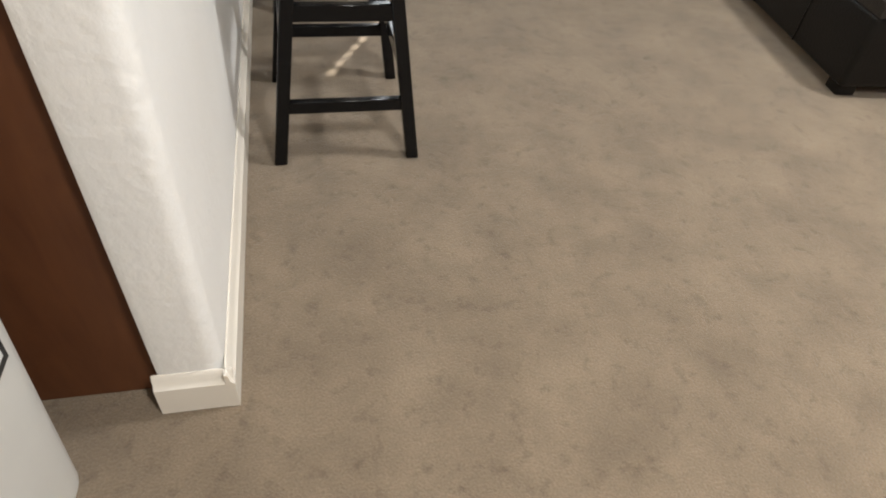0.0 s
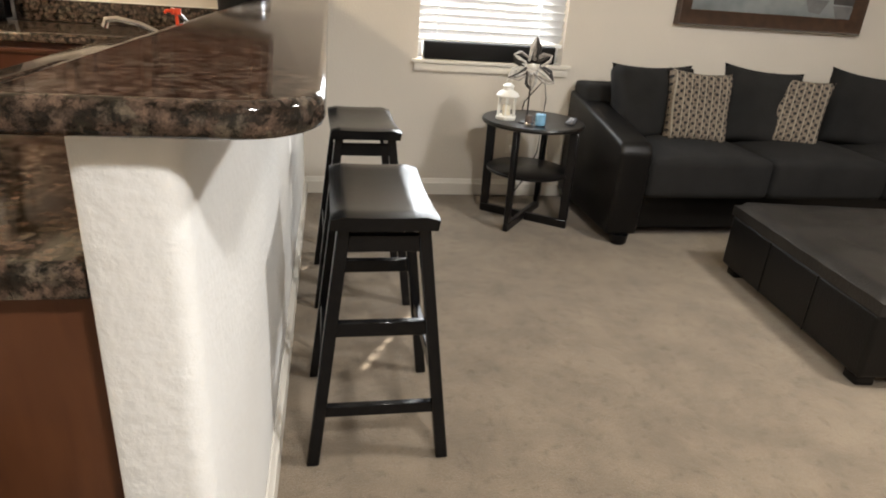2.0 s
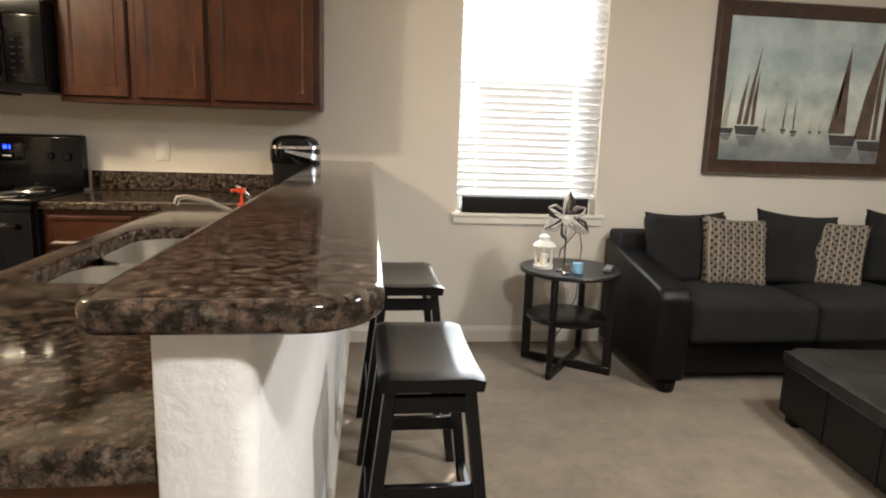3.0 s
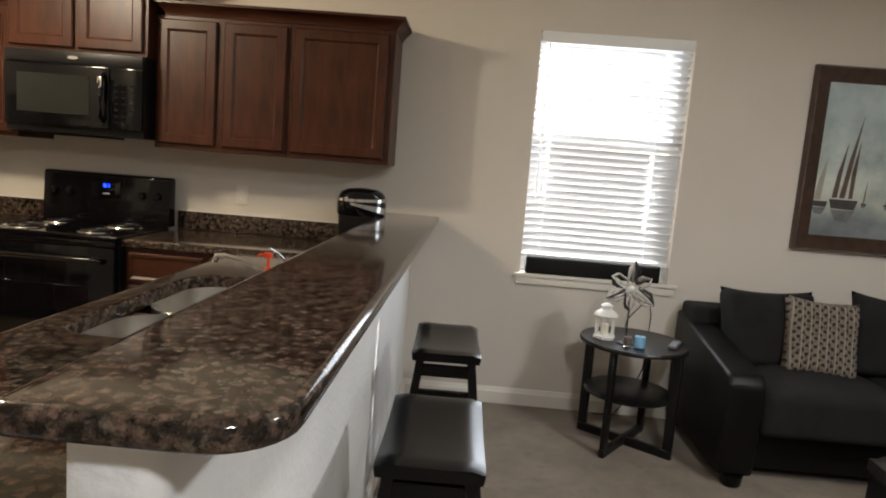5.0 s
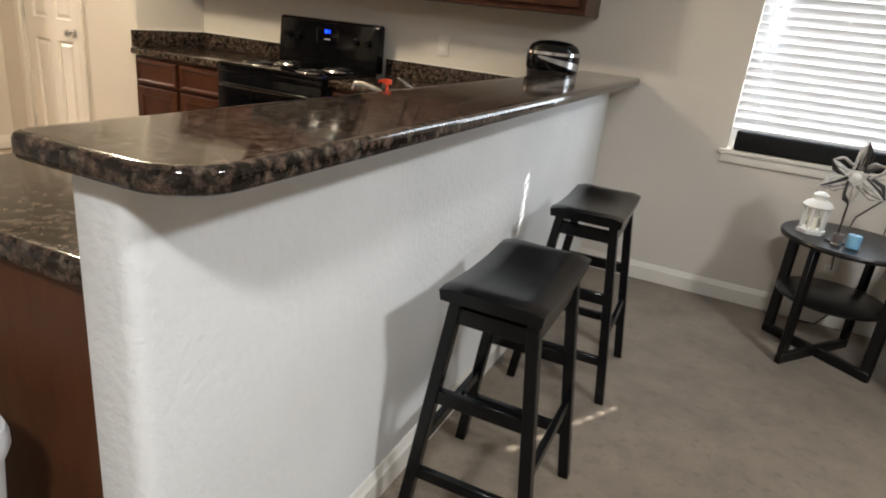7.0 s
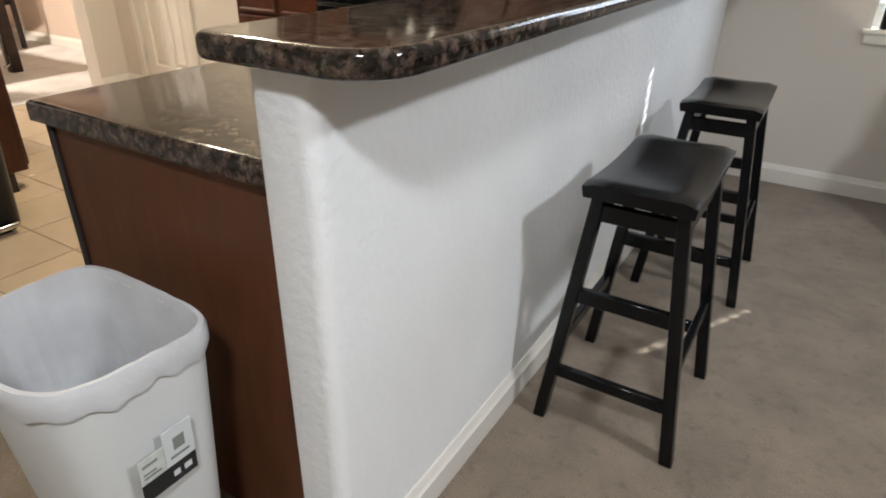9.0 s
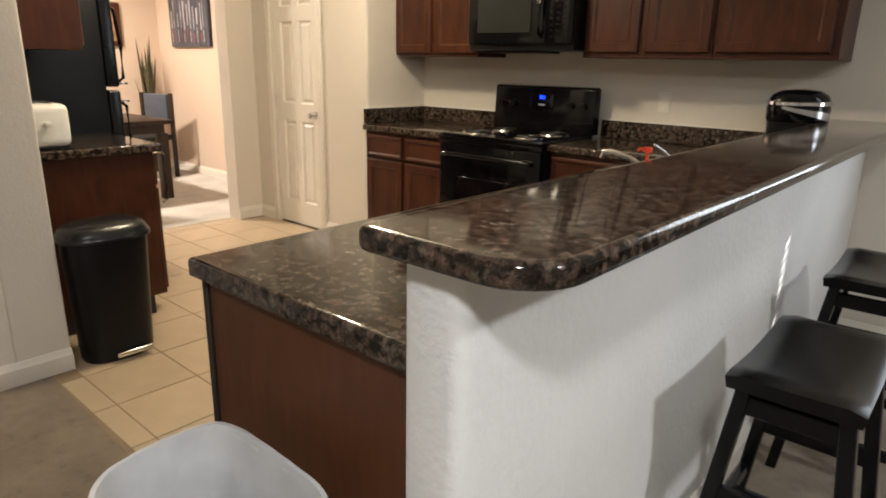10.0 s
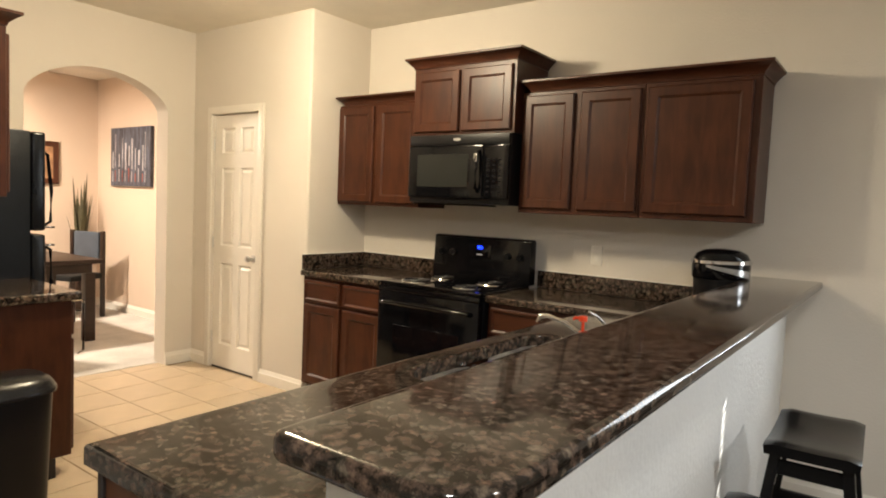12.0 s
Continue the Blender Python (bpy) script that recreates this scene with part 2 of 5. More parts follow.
BLINDM = mat("white_blind_slat", (0.86, 0.87, 0.88), 0.5, var=0.02)
VINYL = mat("white_vinyl", (0.80, 0.81, 0.82), 0.45, var=0.03)
GLASS = glass_mat("clear_glass")


# ---- mesh helpers ----
def box(bm, x0, x1, y0, y1, z0, z1, m=None):
    vs = [Vector((x, y, z)) for x in (x0, x1) for y in (y0, y1) for z in (z0, z1)]
    if m is not None:
        vs = [m @ v for v in vs]
    v = [bm.verts.new(p) for p in vs]
    fs = []
    for a, b_, c, d in ((0, 1, 3, 2), (4, 6, 7, 5), (0, 4, 5, 1), (2, 3, 7, 6), (0, 2, 6, 4), (1, 5, 7, 3)):
        fs.append(bm.faces.new((v[a], v[b_], v[c], v[d])))
    return v


def bevel(bm, w, seg=2, edges=None):
    bmesh.ops.recalc_face_normals(bm, faces=bm.faces[:])
    bmesh.ops.bevel(bm, geom=edges or bm.edges[:], offset=w, segments=seg, profile=0.6, affect="EDGES", clamp_overlap=True)
    return bm


def bbox(x0, x1, y0, y1, z0, z1, w=0.0, seg=2, m=None):
    bm = bmesh.new()
    box(bm, x0, x1, y0, y1, z0, z1, m)
    bmesh.ops.recalc_face_normals(bm, faces=bm.faces[:])
    return bevel(bm, w, seg) if w else bm


def cyl(r, z0, z1, seg=24, r2=None, m=None, bm=None):
    bm = bm or bmesh.new()
    t = Matrix.Translation((0, 0, (z0 + z1) / 2))
    bmesh.ops.create_cone(bm, cap_ends=True, segments=seg, radius1=r, radius2=r if r2 is None else r2, depth=z1 - z0, matrix=(m @ t) if m is not None else t)
    return bm


def lathe(profile, seg=32, bm=None, m=None):
    """Turn a profile of (radius, height) round the z axis."""
    bm = bm or bmesh.new()
    rings = []
    for r, z in profile:
        ring = [Vector((r * math.cos(2 * math.pi * i / seg), r * math.sin(2 * math.pi * i / seg), z)) for i in range(seg)]
        rings.append([bm.verts.new(m @ p if m is not None else p) for p in ring])
    for a, b_ in zip(rings, rings[1:]):
        for i in range(seg):
            j = (i + 1) % seg
            bm.faces.new((a[i], a[j], b_[j], b_[i]))
    bm.faces.new(rings[0][::-1])
    bm.faces.new(rings[-1])
    return bm


def tube(points, r, seg=10, bm=None):
    """A round bar along points."""
    bm = bm or bmesh.new()
    pts = [Vector(p) for p in points]
    rings = []
    for i, p in enumerate(pts):
        d = (pts[min(i + 1, len(pts) - 1)] - pts[max(i - 1, 0)]).normalized()
        q = d.to_track_quat("Z", "Y")
        rr = r[i] if isinstance(r, (list, tuple)) else r
        rings.append([bm.verts.new(p + q @ Vector((rr * math.cos(2 * math.pi * k / seg), rr * math.sin(2 * math.pi * k / seg), 0))) for k in range(seg)])
    for a, b_ in zip(rings, rings[1:]):
        for k in range(seg):
            j = (k + 1) % seg
            bm.faces.new((a[k], a[j], b_[j], b_[k]))
    bm.faces.new(rings[0][::-1])
    bm.faces.new(rings[-1])
    return bm


def prism(outline, z0, z1, bm=None, m=None):
    """A flat outline (x, y) raised from z0 to z1."""
    bm = bm or bmesh.new()
    lo = [Vector((x, y, z0)) for x, y in outline]
    hi = [Vector((x, y, z1)) for x, y in outline]
    if m is not None:
        lo, hi = [m @ p for p in lo], [m @ p for p in hi]
    lo, hi = [bm.verts.new(p) for p in lo], [bm.verts.new(p) for p in hi]
    k = len(lo)
    bm.faces.new(lo[::-1])
    bm.faces.new(hi)
    for i in range(k):
        j = (i + 1) % k
        bm.faces.new((lo[i], lo[j], hi[j], hi[i]))
    bmesh.ops.recalc_face_normals(bm, faces=bm.faces[:])
    return bm


def mesh_of(name, bm, material, smooth=None):
    me = bpy.data.meshes.new(name)
    bmesh.ops.recalc_face_normals(bm, faces=bm.faces[:])
    bm.to_mesh(me)
    bm.free()
    me.materials.append(material)
    if smooth:
        me.polygons.foreach_set("use_smooth", [True] * len(me.polygons))
        me.set_sharp_from_angle(angle=radians(smooth))
    return me


def part(name, bm, material, parent=None, label="", smooth=40, at=None):
    ob = new(name, mesh_of(name, bm, material, smooth))
    if parent is not None:
        ob.parent = parent
    if at is not None:
        ob.matrix_local = at
    if label:
        ob["label"] = label
    return ob


def thing(name, label, category, at=None, group="", kind=""):
    ob = new(name)
    ob.empty_display_size = 0.1
    if at is not None:
        ob.matrix_world = at
    return tagged(ob, label, category, group, kind)


def single(name, bm, material, label, category, at=None, group="", smooth=40):
    ob = part(name, bm, material, None, "", smooth)
    if at is not None:
        ob.matrix_world = at
    return tagged(ob, label, category, group)


def structure(name, bm, material, label, category, at=None, smooth=40):
    ob = part(name, bm, material, None, "", smooth)
    if at is not None:
        ob.matrix_world = at
    return tagged(ob, label, category, "", "structure")


# ---- structure ----
structure("floor", bbox(XW, XE, YS, YB + 0.2, -0.12, -0.012), GROUT, "concrete slab under the floor coverings", "floor")
structure("carpet", prism([(-2.44, YS), (XE, YS), (XE, YB), (-0.11, YB), (-0.11, 0.0), (-0.80, 0.055), (-2.44, 0.095)], -0.011, 0.0), CARPET, "worn beige cut-pile carpet with darker traffic marks", "carpet")
# paler than the living room carpet: daylight on the floor is in its colour
PALEC = mat("pale_daylit_carpet", (0.52, 0.50, 0.47), 1.0, var=0.12, scale=4, bump=0.6, bscale=150, fine=0.3, spec=0.05)
structure("dining_carpet", bbox(XW, XA - 0.10, -2.0, 3.2, -0.011, 0.004), PALEC, "carpet of the room behind the arch, paled for daylight", "carpet")

WX0, WX1, WZ0, WZ1 = 0.598, 1.462, 0.808, 2.20
bm = bmesh.new()
box(bm, XP - 0.2, WX0, YB, YB + 0.14, 0, CEIL)
box(bm, WX1, XE, YB, YB + 0.14, 0, CEIL)
box(bm, WX0, WX1, YB, YB + 0.14, 0, WZ0)
box(bm, WX0, WX1, YB, YB + 0.14, WZ1, CEIL)
structure("wall_north", bm, WALL, "beige painted wall behind kitchen and sofa", "wall")
# pantry: side wall and door wall with a rounded corner
bm = bmesh.new()
corner = [(XP + 0.0, YB)] + [(XP - 0.02 + 0.02 * math.cos(a), YD + 0.02 + 0.02 * math.sin(a)) for a in [-math.pi / 2 * i / 5 for i in range(6)]]
DX0, DX1, DZ = -4.125, -3.54, 2.04
prism(corner + [(DX1, YD), (DX1, YD + 0.12), (XP - 0.12, YD + 0.12), (XP - 0.12, YB)], 0, CEIL, bm)
box(bm, XA, DX0, YD, YD + 0.12, 0, CEIL)
box(bm, DX0, DX1, YD, YD + 0.12, DZ, CEIL)
structure("wall_pantry", bm, WALL, "cream painted pantry walls with rounded corner", "wall")

# arch wall
AY0, AY1, ASPR, ATOP = 1.18, 2.20, 2.04, 2.285


def arch_wall():
    bm = bmesh.new()
    n = 20
    cy, hw = (AY0 + AY1) / 2, (AY1 - AY0) / 2
    arc = [(cy - hw * math.cos(math.pi * i / n), ASPR + (ATOP - ASPR) * (1 - math.cos(math.pi * i / n) ** 2) ** 0.62) for i in range(n + 1)]
    outline = [(YS, 0), (AY0, 0)] + arc + [(AY1, 0), (3.12, 0), (3.12, CEIL), (YS, CEIL)]
    m = Matrix(((0, 0, 1, 0), (1, 0, 0, 0), (0, 1, 0, 0), (0, 0, 0, 1)))
    prism(outline, XA - 0.16, XA, bm, m)
    return bm


structure("wall_arch", arch_wall(), WALL, "cream wall with an arched opening", "wall")
# kitchen's south wall with its end facing the living room
structure("wall_kitchen_south", bbox(XA, -2.44, -0.02, 0.19, 0, CEIL, 0.012, 3), WALL, "beige wall between kitchen and hall", "wall")
structure("wall_west", bbox(-2.56, -2.44, YS, -0.02, 0, CEIL), WALL, "beige wall of the living room", "wall")
structure("wall_east", bbox(XE, XE + 0.14, YS, YB + 0.14, 0, CEIL), WALL, "beige wall of the living room", "wall")
structure("wall_south", bbox(-2.56, XE, YS - 0.14, YS, 0, CEIL), WALL, "beige wall of the living room", "wall")
structure("wall_dining_north", bbox(XW, XA, 3.12, 3.26, 0, CEIL), HALL, "peach painted wall of the room behind the arch", "wall")
structure("wall_dining_west", bbox(-7.64, -7.5, -2.2, 3.12, 0, CEIL), HALL, "peach painted wall of the room behind the arch", "wall")
structure("wall_dining_south", bbox(XW, XA - 0.16, -2.2, -2.06, 0, CEIL), HALL, "peach painted wall of the room behind the arch", "wall")
structure("ceiling", bbox(XW, XE + 0.14, YS - 0.14, YB + 0.14, CEIL, CEIL + 0.12), CEILM, "cream painted ceiling", "ceiling")

# half wall of the breakfast bar, in the peninsula's own axes
HW = 0.116
o = [(-HW, 0.02), (-HW, 3.064), (0.0, 3.064), (0.0, 0.03)]
o += [(-0.03 + 0.03 * math.cos(a), 0.03 - 0.03 * math.sin(a)) for a in [math.pi / 2 * i / 6 for i in range(1, 7)]]
o += [(-HW + 0.02, 0.0), (-HW + 0.006, 0.006)]
structure("wall_bar", prism(o, 0, 1.061), TEXW, "textured half wall under the breakfast bar, whitened for light", "half wall", PEN)

# skirting boards


def skirting(length, h=0.10, d=0.016):
    """A skirting board along +x, its back on y = 0, its face towards -y."""
    prof = [(0, 0), (-d, 0), (-d, h * 0.72), (-d * 0.55, h * 0.80), (-d * 0.5, h * 0.93), (-d * 0.2, h), (0, h)]
    bm = bmesh.new()
    a = [bm.verts.new((0, y, z)) for y, z in prof]
    b_ = [bm.verts.new((length, y, z)) for y, z in prof]
    k = len(prof)
    for i in range(k):
        bm.faces.new((a[i], a[(i + 1) % k], b_[(i + 1) % k], b_[i]))
    bm.faces.new(a[::-1])
    bm.faces.new(b_)
    return bm


def board(x, y, length, turn, base=None):
    m = pose(x, y, 0.001, 0, 0, turn)
    structure("baseboard", skirting(length), TRIM, "white painted skirting board", "baseboard", base @ m if base is not None else m)


board(-0.046, YB, XE, 0)
board(0.001, -0.016, 3.06, 90, PEN)
board(-0.119, 0.001, 0.135, 0, PEN)
board(-2.44, YS, 3.60 + 0.19, 90)
board(DX1 + 0.06, YD, XP - DX1 - 0.06, 0)
board(XA, YD, DX0 - 0.06 - XA, 0)
board(XA, AY1, YD - AY1, 90)
board(XW, 3.12, XA - 0.16 - XW, 0)
board(-7.5, -2.0, 5.1, 90)
board(XE, YB, 6.6, -90)

# ---- window ----
win = thing("window_1", "white vinyl sash window in a plain drywall recess", "window", None, "", "structure")
YG = YB + 0.09
bm = bmesh.new()
for a in ((WX0, WX0 + 0.04, WZ0, WZ1), (WX1 - 0.04, WX1, WZ0, WZ1), (WX0 + 0.04, WX1 - 0.04, WZ0, WZ0 + 0.05), (WX0 + 0.04, WX1 - 0.04, WZ1 - 0.05, WZ1), (WX0 + 0.04, WX1 - 0.04, 1.578, 1.622)):
    box(bm, a[0], a[1], YG, YG + 0.045, a[2], a[3])
part("window_frame", bm, VINYL, win)
for i, (z0, z1) in enumerate(((WZ0 + 0.05, 1.578), (1.622, WZ1 - 0.05))):
    p = part("pane", bbox(WX0 + 0.04, WX1 - 0.04, YG + 0.018, YG + 0.022, z0, z1), GLASS, win, "clear glass pane")
    p.visible_shadow = False
sill = bbox(WX0 - 0.035, WX1 + 0.055, YB - 0.032, YB - 0.002, WZ0 - 0.018, WZ0 + 0.004, 0.006, 2)
box(sill, WX0 + 0.002, WX1 - 0.002, YB - 0.002, YG - 0.002, WZ0 - 0.015, WZ0 + 0.004)
part("window_sill", sill, TRIM, win, "white wooden sill board")
part("apron", bbox(WX0 - 0.02, WX1 + 0.04, YB - 0.02, YB - 0.001, WZ0 - 0.062, WZ0 - 0.019, 0.005), TRIM, win)
# plain black bar fills the dark band below the blind
single("sill_dark_strip", bbox(WX0 + 0.03, WX1 - 0.05, YB - 0.02, YB + 0.045, WZ0 + 0.005, WZ0 + 0.105, 0.012, 3), SATINBLK, "long black strip lying on the window sill", "draught strip")


def translucent_slat():
    m, n, l, b = nodes_of("translucent_white_slat")
    b.inputs["Base Color"].default_value = (0.70, 0.71, 0.72, 1)
    b.inputs["Roughness"].default_value = 0.45
    t = n.new("ShaderNodeBsdfTranslucent")
    t.inputs[0].default_value = (0.92, 0.93, 0.95, 1)
    mx = n.new("ShaderNodeMixShader")
    nz = n.new("ShaderNodeTexNoise")
    nz.inputs["Scale"].default_value = 8
    mr = n.new("ShaderNodeMapRange")
    mr.inputs[3].default_value, mr.inputs[4].default_value = 0.012, 0.022
    l.new(nz.outputs[0], mr.inputs[0])
    l.new(mr.outputs[0], mx.inputs[0])
    l.new(b.outputs[0], mx.inputs[1])
    l.new(t.outputs[0], mx.inputs[2])
    l.new(mx.outputs[0], n["Material Output"].inputs[0])
    return m


SLATM = translucent_slat()
blind = thing("window_blind", "white horizontal slat blind, lowered and nearly closed, over the window", "blind")
BX0, BX1, BY = WX0 + 0.004, WX1 - 0.004, YB + 0.040
part("headrail", bbox(BX0, BX1, BY - 0.03, BY + 0.03, WZ1 - 0.045, WZ1 - 0.002, 0.004), BLINDM, blind)
part("valance", bbox(BX0, BX1 + 0.004, BY - 0.042, BY - 0.032, WZ1 - 0.065, WZ1 - 0.001, 0.003), BLINDM, blind)
part("bottom_rail", bbox(BX0, BX1, BY - 0.025, BY + 0.025, 0.905, 0.925, 0.004), BLINDM, blind)
CORDS = (0.700, 1.300)


def slat(slots):
    """One slat, with a slot at each given cord, sized to pass a sun dot."""
    bm = bmesh.new()
    h = 0.011
    xs = [BX0]
    for c in slots:
        xs += [c - h, c + h]
    xs.append(BX1)
    for i, (a, b_) in enumerate(zip(xs, xs[1:])):
        if i % 2 == 0:
            box(bm, a, b_, -0.025, 0.025, -0.0013, 0.0013)
        else:
            box(bm, a, b_, -0.025, -0.018, -0.0013, 0.0013)
            box(bm, a, b_, 0.018, 0.025, -0.0013, 0.0013)
    return bm


smeshes = [mesh_of("slat", slat(c), SLATM) for c in (CORDS[1:], CORDS, CORDS[:1], ())]   # right, both, left, none
z, k = 0.955, 0
while z < WZ1 - 0.07:
    # slots only at heights chosen so sun dots land where they fit the view
    s = new("slat", smeshes[3 if z < 1.10 or z > 1.79 else 0 if z < 1.40 else 1 if z < 1.57 else 2])
    s.parent = blind
    s.matrix_local = pose(0, BY, z, -54 if z < 1.56 else -25, 0, 0)
    z += 0.0415
for c in CORDS:
    part("cord", bbox(c + 0.006, c + 0.009, BY - 0.030, BY - 0.027, 0.91, WZ1 - 0.05), BLINDM, blind)
part("tilt_wand", cyl(0.004, 1.25, WZ1 - 0.06, 8, None, Matrix.Translation((BX0 + 0.05, BY - 0.035, 0))), BLINDM, blind)
for c in (BX0 + 0.075, BX1 - 0.13):
    part("tassel", cyl(0.007, 1.30, 1.34, 8, 0.004, Matrix.Translation((c, BY - 0.035, 0))), BLINDM, blind)

GROUNDM = mat("pale_concrete_yard", (0.40, 0.38, 0.34), 0.9, var=0.1, bump=0.2)
structure("ground", bbox(-60, 60, YB + 0.2, 90, -0.35, -0.20), GROUNDM, "pale concrete yard outside the window", "ground")

# ---- breakfast bar and counters ----


def slab(x0, x1, y0, y1, z0, z1, corners, edge=0.018):
    """A granite slab with rounded plan corners (radius by corner: sw, se, ne, nw) and an eased edge."""
    pts = []
    for (cx, cy, sx, sy, a0), r in zip(((x0, y0, 1, 1, 180), (x1, y0, -1, 1, 270), (x1, y1, -1, -1, 0), (x0, y1, 1, -1, 90)), corners):
        k = 1 if r < 0.003 else 8
        for i in range(k + (k > 1)):
            a = radians(a0 + 90 * i / k) if k > 1 else 0
            pts.append((cx + sx * r + r * math.cos(a), cy + sy * r + r * math.sin(a)) if k > 1 else (cx, cy))
    bm = prism(pts, z0, z1)
    flat = [e for e in bm.edges if abs(e.verts[0].co.z - e.verts[1].co.z) < 1e-6]
    bevel(bm, edge, 4, flat)
    return bm


BARZ, CZ = 1.101, 0.907
bbar = thing("breakfast_bar", "polished brown granite breakfast bar on the half wall", "breakfast bar", PEN)
part("slab", slab(-0.178, 0.146, -0.040, 3.062, BARZ - 0.039, BARZ, (0.03, 0.10, 0.0, 0.0), 0.016), GRANITE, bbar)

# lower peninsula counter, with a cut-out for the sink
SX0, SX1, SY0, SY1 = -0.700, -0.245, 0.84, 1.70


def round_rect(x0, x1, y0, y1, r, k=6):
    out = []
    for cx, cy, a0 in ((x0 + r, y0 + r, 180), (x1 - r, y0 + r, 270), (x1 - r, y1 - r, 0), (x0 + r, y1 - r, 90)):
        out += [(cx + r * math.cos(radians(a0 + 90 * i / k)), cy + r * math.sin(radians(a0 + 90 * i / k))) for i in range(k + 1)]
    return out


def counter_with_hole(x0, x1, y0, y1, z0, z1, hole):
    bm = bmesh.new()
    outer = [(x0, y0), (x1, y0), (x1, y1), (x0, y1)]
    for z in (z0, z1):
        vo = [bm.verts.new((x, y, z)) for x, y in outer]
        vh = [bm.verts.new((x, y, z)) for x, y in hole]
        es = [bm.edges.new((v[i], v[(i + 1) % len(v)])) for v in (vo, vh) for i in range(len(v))]
        bmesh.ops.triangle_fill(bm, edges=es, use_beauty=True)
        if z == z0:
            lo_o, lo_h = vo, vh
    for lo, hi in ((lo_o, vo), (lo_h, vh)):
        for i in range(len(lo)):
            j = (i + 1) % len(lo)
            bm.faces.new((lo[i], lo[j], hi[j], hi[i]))
    bmesh.ops.recalc_face_normals(bm, faces=bm.faces[:])
    sharp = [e for e in bm.edges if e.verts[0].co.z > z1 - 1e-5 and e.verts[1].co.z > z1 - 1e-5 and len(e.link_faces) == 2 and e.calc_face_angle() > 1]
    return bevel(bm, 0.014, 4, sharp)


pct = thing("kitchen_counter", "polished brown granite kitchen counter with a sink cut-out", "worktop", PEN)
part("slab", counter_with_hole(-0.790, -HW - 0.002, 0.018, 2.425, CZ - 0.042, CZ, round_rect(SX0, SX1, SY0, SY1, 0.12)), GRANITE, pct)


def bowl(x0, x1, y0, y1, z0, z1):
    bm = bmesh.new()
    rings = []
    for dz, ins in ((0, 0), (0.4, 0.004), (0.85, 0.012), (0.97, 0.03), (1.0, 0.06)):
        rr = round_rect(x0 + ins, x1 - ins, y0 + ins, y1 - ins, 0.125 - ins * 0.3)
        rings.append([bm.verts.new((x, y, z1 - (z1 - z0) * dz)) for x, y in rr])
    for a, b_ in zip(rings, rings[1:]):
        for i in range(len(a)):
            j = (i + 1) % len(a)
            bm.faces.new((a[i], a[j], b_[j], b_[i]))
    bm.faces.new(rings[-1])
    return bm


sink = thing("kitchen_sink", "stainless steel double-bowl sink set under the counter", "sink", PEN)
mid = (SY0 + SY1) / 2 - 0.02
for y0, y1 in ((SY0 - 0.005, mid - 0.012), (mid + 0.012, SY1 + 0.005)):
    b1 = part("bowl", bowl(SX0 - 0.005, SX1 + 0.005, y0, y1, CZ - 0.22, CZ - 0.043), STEEL, sink)
    part("drain", cyl(0.04, CZ - 0.2195, CZ - 0.214, 20, 0.036, Matrix.Translation(((SX0 + SX1) / 2, (y0 + y1) / 2, 0))), CHROME, b1)
part("divider", bbox(SX0 - 0.004, SX1 + 0.004, mid - 0.0115, mid + 0.0115, CZ - 0.09, CZ - 0.05, 0.008, 3), STEEL, sink)

faucet = thing("kitchen_faucet", "chrome single-lever kitchen faucet behind the sink", "faucet", PEN @ pose(-0.185, 1.15, CZ) @ Matrix.Diagonal((1, 1, 0.97, 1)))
part("base", lathe([(0.030, 0), (0.030, 0.008), (0.023, 0.014), (0.021, 0.07), (0.019, 0.08)]), CHROME, faucet)
part("spout", tube([(0, 0, 0.07), (-0.03, -0.01, 0.105), (-0.08, -0.01, 0.142), (-0.14, 0.0, 0.168), (-0.20, 0.01, 0.178), (-0.225, 0.012, 0.174), (-0.232, 0.012, 0.155)], [0.0095, 0.0075, 0.007, 0.007, 0.0075, 0.009, 0.009], 12), CHROME, faucet)
part("lever", tube([(0.0, 0.03, 0.07), (-0.015, 0.06, 0.15), (-0.045, 0.0, 0.20), (-0.055, -0.03, 0.215)], [0.008, 0.0055, 0.0045, 0.0035], 10), CHROME, faucet)
ORANGE = mat("orange_soap_plastic", (0.75, 0.07, 0.02), 0.3, var=0.08)
soap = thing("soap_bottle", "orange pump bottle of dish soap by the sink", "soap bottle", PEN @ pose(-0.205, 1.0, CZ) @ Matrix.Diagonal((0.95, 0.95, 1.0, 1)))
part("body", lathe([(0.028, 0), (0.031, 0.01), (0.031, 0.09), (0.024, 0.125), (0.013, 0.14), (0.013, 0.155)], 20), ORANGE, soap)
pump = part("pump", lathe([(0.010, 0.155), (0.010, 0.175), (0.004, 0.177), (0.004, 0.20), (0.012, 0.202), (0.012, 0.215)], 14), ORANGE, soap)
part("nozzle", tube([(0, 0, 0.208), (-0.022, -0.003, 0.209), (-0.027, -0.003, 0.204)], 0.004, 8), ORANGE, pump)

